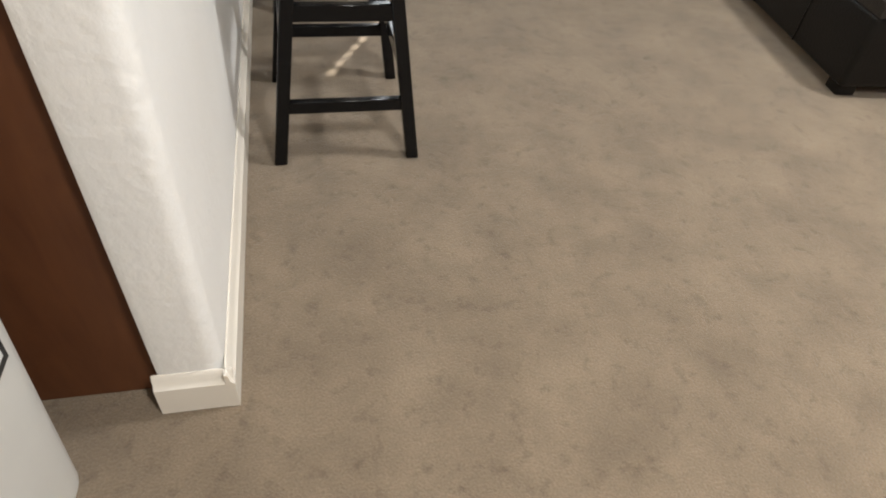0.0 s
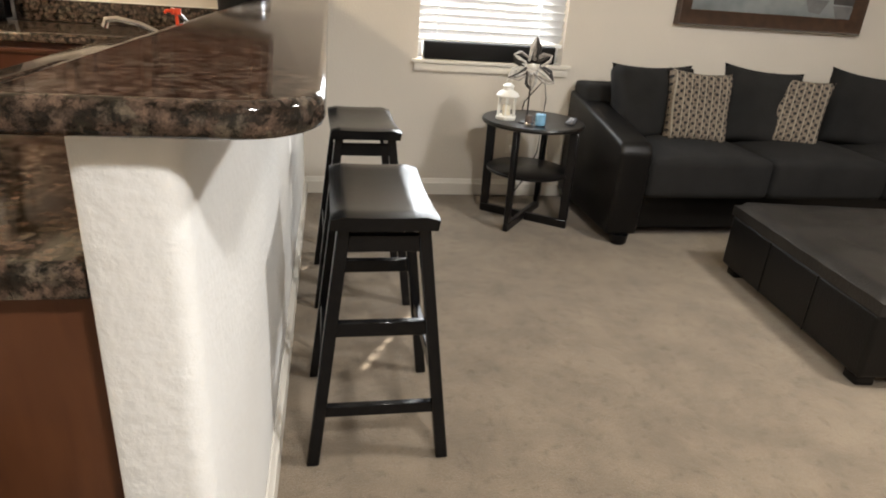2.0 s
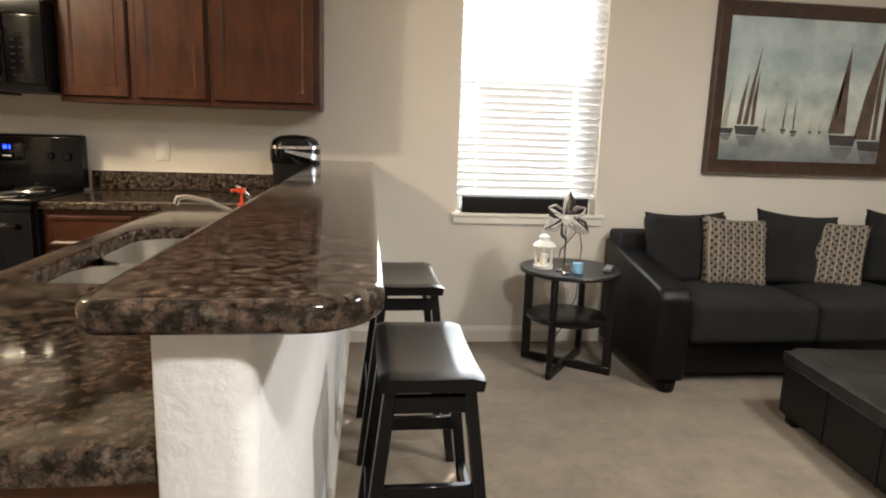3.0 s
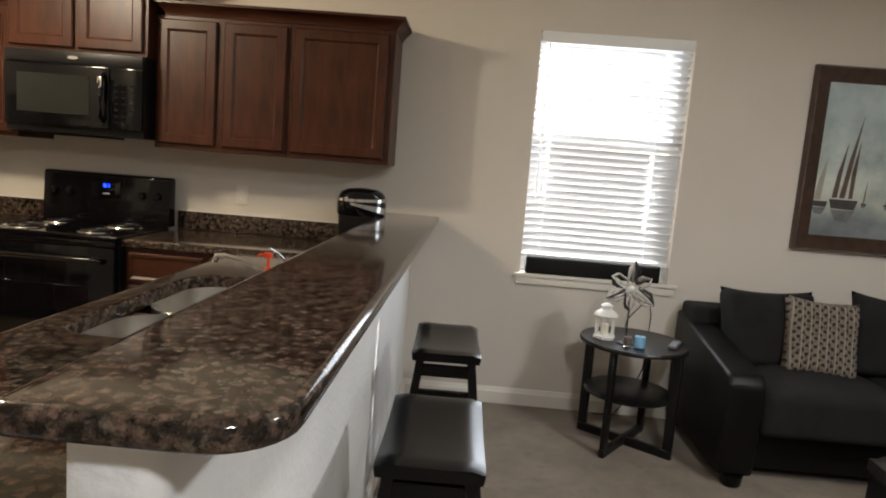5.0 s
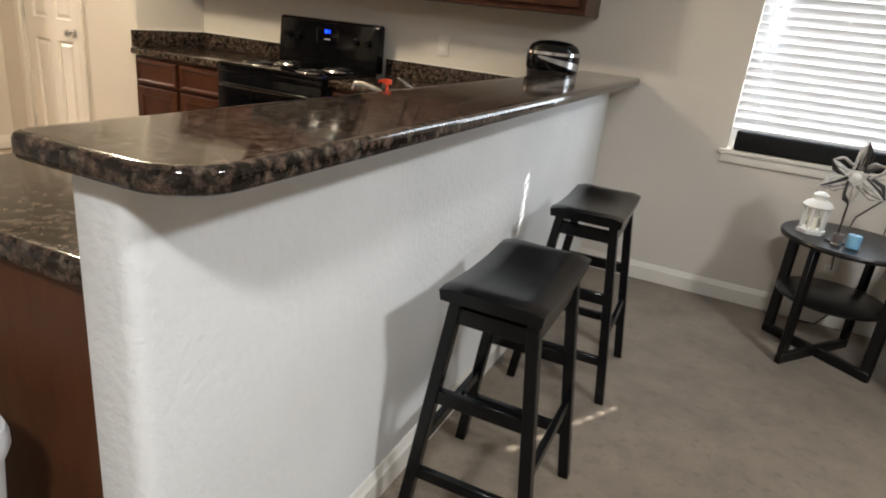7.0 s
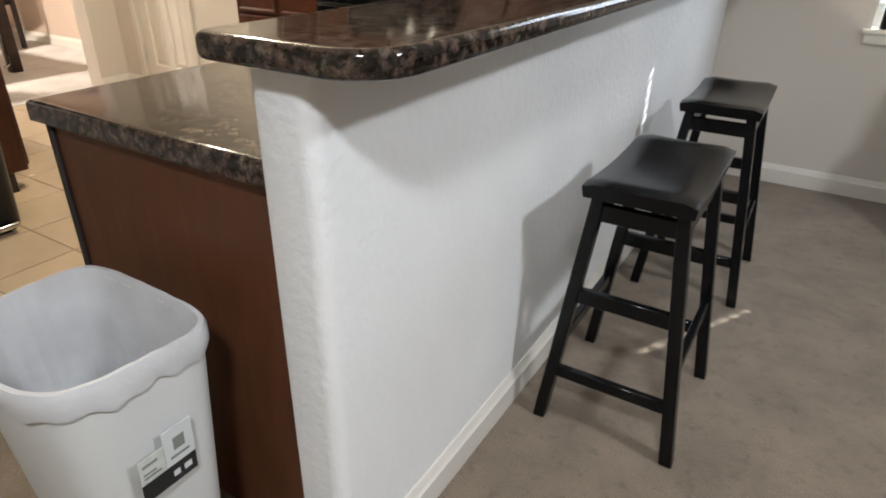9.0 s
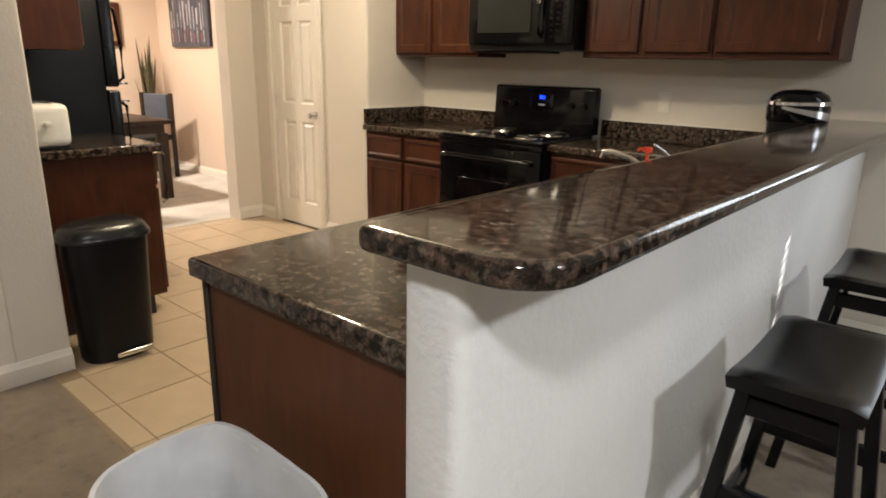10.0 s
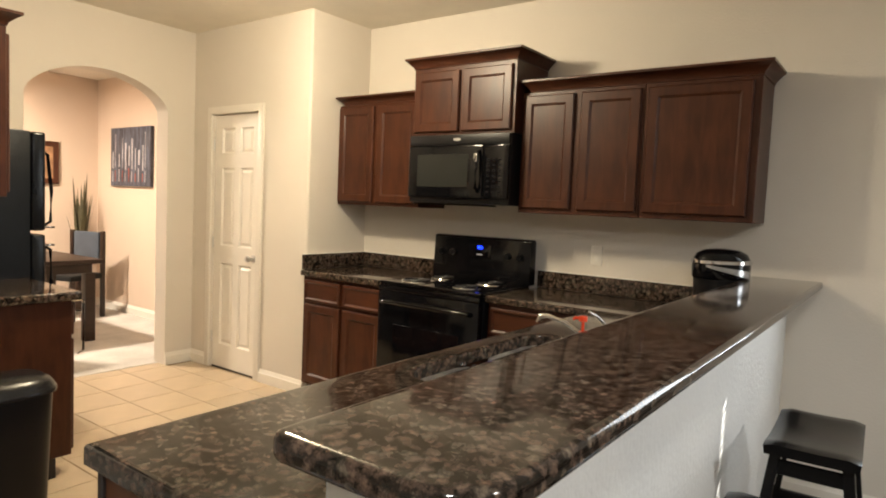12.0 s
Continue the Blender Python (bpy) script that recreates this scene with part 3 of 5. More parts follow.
# ---- cabinets ----


def panel_door(w, h, t=0.02, stile=0.055):
    """A shaker door in x-z, facing -y, its origin at the lower left corner of its back: frame with a recessed panel and a lit inner bead."""
    bm = bmesh.new()
    rings = []
    for ins, y in ((0, 0), (0, -t + 0.006), (0.006, -t), (stile - 0.006, -t), (stile, -t + 0.004), (stile + 0.006, -t + 0.010)):
        rings.append([bm.verts.new((x, y, z)) for x, z in ((ins, ins), (w - ins, ins), (w - ins, h - ins), (ins, h - ins))])
    for a, b_ in zip(rings, rings[1:]):
        for i in range(4):
            j = (i + 1) % 4
            bm.faces.new((a[i], a[j], b_[j], b_[i]))
    bm.faces.new(rings[-1])
    bm.faces.new(rings[0][::-1])
    return bm


def crown(x0, x1, y0, y1, z0, h=0.06, out=0.05):
    """A crown moulding round the front and the free sides, drawn as stepped rings."""
    bm = bmesh.new()
    rings = []
    for dz, o in ((0, 0.004), (0.012, 0.006), (0.020, 0.014), (h * 0.75, out * 0.85), (h * 0.8, out), (h, out), (h, 0.0)):
        rings.append([bm.verts.new(p) for p in ((x0 - o, y1, z0 + dz), (x0 - o, y0 - o, z0 + dz), (x1 + o, y0 - o, z0 + dz), (x1 + o, y1, z0 + dz))])
    for a, b_ in zip(rings, rings[1:]):
        for i in range(3):
            bm.faces.new((a[i], a[i + 1], b_[i + 1], b_[i]))
    bm.faces.new(rings[-1])
    bm.faces.new(rings[0][::-1])
    return bm


def cabinet(name, label, at, w, d, h, doors, drawers=(), toe=0.0, crown_h=0.0, group="kitchen cabinets", stretch_crown=(0, 0)):
    """A cabinet unit: its back on y = 0, its front on y = -d. doors and drawers: rows of x, z, width, height."""
    c = thing(name, label, "cabinet", at, group)
    body = bmesh.new()
    box(body, 0, w, -d, -0.001, toe, h)
    bevel(body, 0.002, 1)
    part("body", body, CHERRY, c)
    if toe:
        part("toe_kick", bbox(0.004, w - 0.004, -d + 0.07, -0.004, 0.001, toe - 0.001), TOE, c)
    for x, z, dw, dh in doors:
        part("door", panel_door(dw, dh), CHERRY, c, "", 30, pose(x, -d - 0.001, z))
    for x, z, dw, dh in drawers:
        part("drawer_front", panel_door(dw, dh, 0.02, 0.022), CHERRYX, c, "", 30, pose(x, -d - 0.001, z))
    if crown_h:
        part("crown_moulding", crown(stretch_crown[0], w + stretch_crown[1], -d, -0.001, h + 0.0005, crown_h), CHERRYX, c)
    return c


UZ = 1.375
ULW = XP + 0.003
XM0, XM1 = -2.225, -1.468
cabinet("wall_cabinet", "dark cherry wall cabinet with two doors beside the microwave", pose(ULW, YB - 0.001, UZ), XM0 - ULW - 0.002, 0.30, 0.71,
        [(0.012, 0.02, 0.335, 0.67), (0.383, 0.02, 0.355, 0.67)], crown_h=0.055, stretch_crown=(0.05, -0.05))
cabinet("wall_cabinet", "short dark cherry cabinet above the microwave, deeper than its neighbours", pose(XM0, YB - 0.001, 1.838), XM1 - XM0, 0.385, 0.42,
        [(0.018, 0.018, 0.345, 0.375), (0.390, 0.018, 0.345, 0.375)], crown_h=0.065)
XR1 = -0.185
cabinet("wall_cabinet", "dark cherry wall cabinet with two narrow doors beside the microwave", pose(XM1 + 0.002, YB - 0.001, UZ), 0.725, 0.30, 0.70,
        [(0.018, 0.028, 0.315, 0.65), (0.375, 0.028, 0.335, 0.65)])
cabinet("wall_cabinet", "dark cherry wall cabinet with one wide door at the run's end", pose(XM1 + 0.729, YB - 0.001, UZ), XR1 - XM1 - 0.729, 0.30, 0.70,
        [(0.020, 0.028, 0.50, 0.65)], crown_h=0.065, stretch_crown=(-0.675, 0))
# base units
RX0, RX1 = -2.212, -1.458
BD = 0.60
w = RX0 - XP - 0.008
cabinet("base_cabinet", "dark cherry base cabinet with two doors and drawers by the range", pose(XP + 0.004, YB - 0.002, 0), w, BD, CZ - 0.044,
        [(0.02, 0.12, w / 2 - 0.035, 0.55), (w / 2 + 0.015, 0.12, w / 2 - 0.035, 0.55)], [(0.02, 0.69, w / 2 - 0.035, 0.15), (w / 2 + 0.015, 0.69, w / 2 - 0.035, 0.15)], toe=0.10)
cabinet("base_cabinet", "dark cherry base cabinet with drawers beside the range", pose(RX1 + 0.006, YB - 0.002, 0), 0.66, BD, CZ - 0.044,
        [], [(0.02, 0.69, 0.39, 0.15), (0.02, 0.50, 0.39, 0.17), (0.02, 0.31, 0.39, 0.17), (0.02, 0.12, 0.39, 0.17), (0.44, 0.69, 0.20, 0.15), (0.44, 0.12, 0.20, 0.55)], toe=0.10)
pc = thing("base_cabinet", "dark cherry peninsula cabinet with a plain end panel", "cabinet", PEN, "kitchen cabinets")
part("body", bbox(-0.748, -HW - 0.006, 0.060, 2.40, 0.10, CZ - 0.230), CHERRY, pc)
part("toe_kick", bbox(-0.69, -HW - 0.01, 0.062, 2.34, 0.001, 0.099), TOE, pc)
part("end_panel", bbox(-0.752, -HW - 0.004, 0.042, 0.058, 0.0015, CZ - 0.043, 0.002, 1), PANELW, pc, "plain cherry veneer end panel, colour raised for warm light")
part("corner_strip", bbox(-0.770, -0.7525, 0.034, 0.064, 0.0015, CZ - 0.043, 0.003, 1), TOE, pc, "darker edge strip")
part("front_rail", bbox(-0.748, -0.728, 0.060, 2.40, CZ - 0.229, CZ - 0.044), CHERRY, pc)

# back worktop with splash back
YF = YB - 0.635
single("back_counter", slab(XP + 0.003, RX0 - 0.003, YF, YB - 0.002, CZ - 0.042, CZ, (0, 0, 0, 0), 0.013), GRANITE, "polished brown granite worktop between pantry wall and range", "worktop")
single("back_counter", slab(RX1 + 0.003, -0.168, YF, YB - 0.002, CZ - 0.042, CZ, (0, 0, 0, 0), 0.013), GRANITE, "polished brown granite worktop in the kitchen corner", "worktop")
# white strip draws light reflected along the splash back's polished top edge
EDGEGLINT = mat("white_edge_glint", (0.78, 0.75, 0.69), 0.5, var=0.03)
for nm, a in (("back", (XP + 0.024, RX0 + 0.0, YB - 0.022, YB - 0.002)), ("back", (RX1 + 0.0, -0.168, YB - 0.022, YB - 0.002)), ("side", (XP + 0.002, XP + 0.022, YF + 0.01, YB - 0.002))):
    sb = thing("splash_back", "low granite splash back standing on the worktop", "splash back", None, "splash backs")
    part("upstand", bbox(a[0], a[1], a[2], a[3], CZ + 0.001, CZ + 0.105, 0.003, 2), GRANITE, sb)
    part("glint_line", bbox(a[0], a[1], a[2] + 0.010, a[3], CZ + 0.1055, CZ + 0.1115), EDGEGLINT, sb, "white line for light on the top edge")

# ---- range ----


def kitchen_range():
    w = RX1 - RX0 - 0.004
    c = thing("range", "black electric range with coil burners and a lit blue clock", "range", pose(RX0 + 0.002, YB - 0.03, 0))
    F = -0.655
    part("body", bbox(0, w, F + 0.05, -0.02, 0.05, 0.895, 0.004), SATINBLK, c)
    part("cooktop", bbox(0, w, F + 0.012, -0.085, 0.896, 0.918, 0.008, 3), GLOSSBLK, c)
    g = bmesh.new()
    prism([(-0.10, 0.918), (-0.02, 0.918), (-0.02, 1.195), (-0.045, 1.205), (-0.075, 1.20), (-0.085, 1.19)], 0, w, g, Matrix(((0, 0, 1, 0), (1, 0, 0, 0), (0, 1, 0, 0), (0, 0, 0, 1))))
    bg = part("backguard", bevel(g, 0.006, 2), GLOSSBLK, c)
    for x in (0.07, 0.16, w - 0.16, w - 0.07):
        part("knob", lathe([(0.020, 0), (0.022, 0.004), (0.019, 0.020), (0.017, 0.024)], 20, None, pose(x, -0.094, 1.09, 93)), SATINBLK, bg)
    disp = part("clock", bbox(w / 2 - 0.085, w / 2 + 0.085, -0.095, -0.088, 1.06, 1.15, 0.002), DARKGLASS, bg)
    BLUE = mat("blue_clock_segments", (0.015, 0.05, 1.0), 0.4, emit=1.6)
    d = bmesh.new()
    # seven-segment strokes of the clock
    for x in (-0.016, -0.006, 0.012):
        X = w / 2 + x
        box(d, X, X + 0.0025, -0.0975, -0.0955, 1.122, 1.142)
        box(d, X + 0.006, X + 0.0085, -0.0975, -0.0955, 1.122, 1.142)
        box(d, X, X + 0.0085, -0.0975, -0.0955, 1.131, 1.133)
        box(d, X, X + 0.0085, -0.0975, -0.0955, 1.140, 1.1425)
    part("clock_digits", d, BLUE, disp, "lit blue clock digits")
    part("logo", bbox(w / 2 - 0.022, w / 2 + 0.022, -0.0965, -0.0945, 1.082, 1.090, 0.001, 1), mat("grey_logo", (0.45, 0.45, 0.46), 0.4), disp)
    for x, y, r in ((0.19, -0.50, 0.095), (w - 0.19, -0.50, 0.075), (0.19, -0.22, 0.075), (w - 0.19, -0.22, 0.095)):
        pan = part("drip_pan", lathe([(r * 0.35, 0.914), (r * 0.8, 0.916), (r, 0.921), (r + 0.012, 0.9225), (r + 0.014, 0.919)], 28, None, Matrix.Translation((x, y, 0))), CHROME, c, "shiny chrome drip pan")
        coil = []
        for i in range(90):
            a = i * 0.28
            q = r * (0.18 + 0.78 * i / 89)
            coil.append((x + q * math.cos(a), y + q * math.sin(a), 0.9275))
        part("coil", tube(coil, 0.0042, 6), SATINBLK, pan, "black heating coil")
    door = part("oven_door", bbox(0.004, w - 0.004, F, F + 0.048, 0.215, 0.86, 0.006, 2), GLOSSBLK, c)
    part("window", bbox(0.13, w - 0.13, F - 0.003, F - 0.0005, 0.38, 0.66, 0.001, 1), DARKGLASS, door, "dark oven glass")
    part("handle", tube([(0.06, F, 0.79), (0.06, F - 0.035, 0.795), (0.10, F - 0.045, 0.80), (w - 0.10, F - 0.045, 0.80), (w - 0.06, F - 0.035, 0.795), (w - 0.06, F, 0.79)], 0.013, 10), GLOSSBLK, door)
    part("control_strip", bbox(0.002, w - 0.002, F + 0.002, F + 0.048, 0.864, 0.893, 0.004), GLOSSBLK, c)
    part("drawer", bbox(0.004, w - 0.004, F + 0.004, F + 0.048, 0.06, 0.21, 0.006, 2), SATINBLK, c)
    for x in (0.05, w - 0.05):
        for y in (F + 0.10, -0.08):
            part("foot", cyl(0.02, 0.0, 0.051, 12, None, Matrix.Translation((x, y, 0))), SATINBLK, c)


kitchen_range()


def microwave():
    w, d, h = XM1 - XM0 - 0.008, 0.40, 0.425
    c = thing("microwave", "black over-the-range microwave under the short cabinet", "microwave", pose(XM0 + 0.004, YB - 0.002, 1.4125))
    part("body", bbox(0, w, -d, -0.001, 0, h, 0.006), SATINBLK, c)
    door = part("door", bbox(0.004, w * 0.76, -d - 0.022, -d - 0.001, 0.035, h - 0.072, 0.006, 2), GLOSSBLK, c)
    part("window", bbox(0.075, w * 0.62, -d - 0.0245, -d - 0.0225, 0.10, h - 0.125, 0.001, 1), MWGLASS, door, "grey mesh window")
    part("handle", tube([(w * 0.725, -d - 0.022, 0.075), (w * 0.725, -d - 0.052, 0.095), (w * 0.725, -d - 0.057, 0.20), (w * 0.725, -d - 0.052, h - 0.13), (w * 0.725, -d - 0.022, h - 0.105)], 0.011, 10), GLOSSBLK, door)
    part("handle_cap", bbox(w * 0.709, w * 0.741, -d - 0.066, -d - 0.055, h - 0.175, h - 0.125, 0.004, 2), CHROME, door, "chrome handle cap")
    panel = part("control_panel", bbox(w * 0.765, w - 0.004, -d - 0.020, -d - 0.001, 0.035, h - 0.072, 0.005, 2), GLOSSBLK, c)
    KEY = mat("grey_key_print", (0.012, 0.012, 0.014), 0.8, spec=0.1)
    for r_ in range(7):
        for k in range(3):
            x = w * 0.80 + k * 0.040
            part("button", bbox(x, x + 0.020, -d - 0.0225, -d - 0.0203, 0.07 + r_ * 0.032, 0.078 + r_ * 0.032, 0.001, 1), KEY, panel)
    part("vent_grille", bbox(0.004, w - 0.004, -d - 0.018, -d - 0.001, h - 0.068, h - 0.004, 0.005, 2), SATINBLK, c)
    part("logo", cyl(0.028, 0, 0.003, 24, None, pose(w / 2, -d - 0.019, h - 0.035, 90) @ Matrix.Diagonal((1, 0.32, 1, 1))), STEEL, c, "small oval silver badge")
    part("light_plate", bbox(-0.02, w * 0.60, -d + 0.06, -0.05, -0.012, -0.001), SATINBLK, c)


microwave()

# ---- coffee machine in the corner ----
SILVER = mat("silver_plastic", (0.55, 0.55, 0.56), 0.22, 0.8, var=0.04)
cf = thing("coffee_machine", "black and silver single-cup coffee machine on the worktop", "coffee maker", pose(-0.315, 2.74, CZ, 0, 0, -38))
OVAL = Matrix.Diagonal((1, 1.3, 1, 1))
part("base", lathe([(0.105, 0.0), (0.110, 0.006), (0.110, 0.022), (0.102, 0.030)], 32, None, OVAL), SATINBLK, cf)
part("body", lathe([(0.096, 0.0305), (0.100, 0.05), (0.104, 0.16), (0.106, 0.188)], 32, None, OVAL), SATINBLK, cf)
part("brew_head", lathe([(0.106, 0.1885), (0.112, 0.20), (0.114, 0.245), (0.110, 0.285), (0.098, 0.312), (0.07, 0.33), (0.02, 0.337)], 36, None, OVAL), GLOSSBLK, cf)
part("handle", lathe([(0.1105, 0.262), (0.1185, 0.266), (0.1185, 0.280), (0.1095, 0.286)], 36, None, OVAL), CHROME, cf, "chrome band round the lid")
wedge = bmesh.new()
ws = []
for k in range(9):
    a_ = radians(-62 + k * 13)
    top, low = 0.262 - 0.004 * k, 0.250 - 0.0075 * k
    ws.append([wedge.verts.new((r_ * math.cos(a_), 1.3 * r_ * math.sin(a_), z_)) for r_, z_ in ((0.112, top), (0.1165, top), (0.1165, low), (0.112, low))])
for p_, q_ in zip(ws, ws[1:]):
    for k in range(4):
        wedge.faces.new((p_[k], p_[(k + 1) % 4], q_[(k + 1) % 4], q_[k]))
wedge.faces.new(ws[0])
wedge.faces.new(ws[-1][::-1])
part("side_panel", wedge, SILVER, cf, "silver wedge panel")
part("drip_tray", bbox(-0.06, 0.06, -0.14, -0.03, 0.030, 0.040, 0.004), STEEL, cf)

outlet = thing("wall_outlet", "cream double wall outlet above the worktop", "outlet", pose(-1.08, YB - 0.001, 1.135))
part("plate", bbox(-0.036, 0.036, -0.006, 0, -0.058, 0.058, 0.002, 2), TRIM, outlet)
for z in (-0.022, 0.022):
    part("socket", bbox(-0.016, 0.016, -0.008, -0.0065, z - 0.014, z + 0.014, 0.003, 2), DOORW, outlet)

# ---- pantry door ----


def six_panel_door():
    dr = thing("door_1", "white six-panel pantry door, closed, with a nickel knob", "door", pose(DX0, YD, 0), "", "structure")
    w, h = DX1 - DX0, DZ
    bm = bmesh.new()
    t = 0.035
    st, mid_ = 0.095, 0.07
    pw = (w - 2 * st - mid_) / 2
    for x in ((0.004, st), (st + pw, st + pw + mid_), (w - st, w - 0.004)):
        box(bm, x[0], x[1], 0.02, 0.02 + t, 0.012, h - 0.004)
    for z in ((0.012, 0.20), (0.86, 1.00), (1.62, 1.73), (1.93, h - 0.004)):
        for x in (st, st + pw + mid_):
            box(bm, x, x + pw, 0.02, 0.02 + t, z[0], z[1])
    part("leaf", bm, DOORW, dr)
    for x in (st, st + pw + mid_):
        for z0, z1 in ((0.20, 0.86), (1.00, 1.62), (1.73, 1.93)):
            b2 = bmesh.new()
            rings = []
            for ins, y in ((0.0005, 0.045), (0.0005, 0.021), (0.010, 0.034), (0.020, 0.034), (0.038, 0.024)):
                rings.append([b2.verts.new(p) for p in ((x + ins, y, z0 + ins), (x + pw - ins, y, z0 + ins), (x + pw - ins, y, z1 - ins), (x + ins, y, z1 - ins))])
            for a, b_ in zip(rings, rings[1:]):
                for i in range(4):
                    b2.faces.new((a[i], a[(i + 1) % 4], b_[(i + 1) % 4], b_[i]))
            b2.faces.new(rings[-1])
            part("panel", b2, DOORW, dr, "", 20)
    for a in ((-0.058, 0.0, 0.002, h + 0.058), (w, w + 0.058, 0.002, h + 0.058)):
        part("casing", bbox(a[0], a[1], -0.016, -0.001, a[2], a[3], 0.005, 2), TRIM, dr)
    part("casing", bbox(0.0005, w - 0.0005, -0.016, -0.001, h, h + 0.058, 0.005, 2), TRIM, dr)
    k = part("knob", lathe([(0.030, 0), (0.030, 0.006), (0.012, 0.010), (0.011, 0.030), (0.022, 0.040), (0.027, 0.052), (0.022, 0.064), (0.008, 0.068)], 24, None, pose(w - 0.068, 0.019, 0.925, 90)), STEEL, dr, "brushed nickel knob")
    for z in (0.25, 1.02, 1.80):
        part("hinge", cyl(0.006, z - 0.045, z + 0.045, 10, None, Matrix.Translation((0.002, 0.012, 0))), STEEL, dr)
    # dark strip draws the shade in the gap under the leaf
    part("threshold_shade", bbox(0.002, w - 0.002, 0.02, 0.05, 0.0005, 0.010), TOE, dr)


six_panel_door()
structure("wall_pantry_back", bbox(XA, XP - 0.121, YD + 0.60, YD + 0.66, 0, CEIL), WALL, "painted back of the pantry", "wall")

# ---- bar stools ----


def leg_between(a, b_, wx, wy):
    """A square leg from a to b."""
    bm = bmesh.new()
    va = [bm.verts.new((a[0] + sx * wx, a[1] + sy * wy, a[2])) for sx, sy in ((-1, -1), (1, -1), (1, 1), (-1, 1))]
    vb = [bm.verts.new((b_[0] + sx * wx * 0.95, b_[1] + sy * wy * 0.95, b_[2])) for sx, sy in ((-1, -1), (1, -1), (1, 1), (-1, 1))]
    bm.faces.new(va[::-1])
    bm.faces.new(vb)
    for i in range(4):
        j = (i + 1) % 4
        bm.faces.new((va[i], va[j], vb[j], vb[i]))
    return bevel(bm, 0.003, 1)


def bar(a, b_, w, h):
    """A flat rail from a to b, w thick and h high."""
    d = Vector(b_) - Vector(a)
    m = Matrix.Translation((Vector(a) + Vector(b_)) / 2) @ d.to_track_quat("X", "Z").to_matrix().to_4x4()
    return bbox(-d.length / 2, d.length / 2, -w / 2, w / 2, -h / 2, h / 2, 0.003, 1, m)


def saddle(lx, ly, z, t):
    """A saddle seat: dished along its length, rounded all round."""
    bm = bmesh.new()
    nx, ny = 8, 16
    top, bot = [], []
    for i in range(nx + 1):
        u = -1 + 2 * i / nx
        for j in range(ny + 1):
            v = -1 + 2 * j / ny
            dip = 0.016 * (1 - v * v) + 0.004 * (1 - u * u)
            soft = 0.010 * max(0, abs(u) - 0.75) / 0.25 + 0.008 * max(0, abs(v) - 0.86) / 0.14
            top.append(bm.verts.new((u * lx / 2, v * ly / 2, z - dip - soft)))
            bot.append(bm.verts.new((u * lx / 2 * 0.97, v * ly / 2 * 0.98, z - t - 0.010 * (1 - v * v))))
    k = ny + 1
    for i in range(nx):
        for j in range(ny):
            a = i * k + j
            bm.faces.new((top[a], top[a + k], top[a + k + 1], top[a + 1]))
            bm.faces.new((bot[a], bot[a + 1], bot[a + k + 1], bot[a + k]))
    rim = [i * k for i in range(nx + 1)] + [nx * k + j for j in range(1, k)] + [i * k + ny for i in range(nx - 1, -1, -1)] + [j for j in range(ny - 1, 0, -1)]
    for a, b_ in zip(rim, rim[1:] + rim[:1]):
        bm.faces.new((top[a], top[b_], bot[b_], bot[a]))
    return bm


def bar_stool(at):
    s = thing("bar_stool", "black painted wooden saddle-seat bar stool beside the half wall", "stool", at, "stools at the bar")
    H, T = 0.725, 0.045
    part("seat", saddle(0.255, 0.46, H, T), BLACK, s, "worn glossy black saddle seat", 60)
    fx, fy, tx, ty = 0.176, 0.208, 0.095, 0.180

    def on(sx, sy, z):
        k = z / (H - T)
        return (sx * (fx + (tx - fx) * k), sy * (fy + (ty - fy) * k), z)
    for sx in (-1, 1):
        for sy in (-1, 1):
            part("leg", leg_between(on(sx, sy, 0.0), on(sx, sy, H - T - 0.006), 0.0165, 0.0165), BLACK, s)
    for sy in (-1, 1):
        for z, h in ((0.165, 0.035), (0.405, 0.042)):
            part("stretcher", bar(on(-0.93, sy, z), on(0.93, sy, z), 0.02, h), BLACK, s)
        part("apron", bar(on(-0.9, sy, 0.635), on(0.9, sy, 0.635), 0.02, 0.045), BLACK, s)
    for sx in (-1, 1):
        part("stretcher", bar(on(sx, -0.95, 0.265), on(sx, 0.95, 0.265), 0.02, 0.035), BLACK, s)
        part("apron", bar(on(sx, -0.9, 0.635), on(sx, 0.9, 0.635), 0.02, 0.045), BLACK, s)
    return s


stool = bar_stool(pose(0.228, 0.876, 0, 0, 0, 0.5))
copy_thing(stool, pose(0.226, 1.768, 0, 0, 0, 1.5))

# ---- white bin ----
BINW = mat("white_bin_plastic", (0.64, 0.645, 0.63), 0.45, var=0.03, bump=0.05)
BAG = mat("white_bin_liner", (0.60, 0.60, 0.605), 0.34, var=0.1, scale=10, bump=0.6, bscale=26)


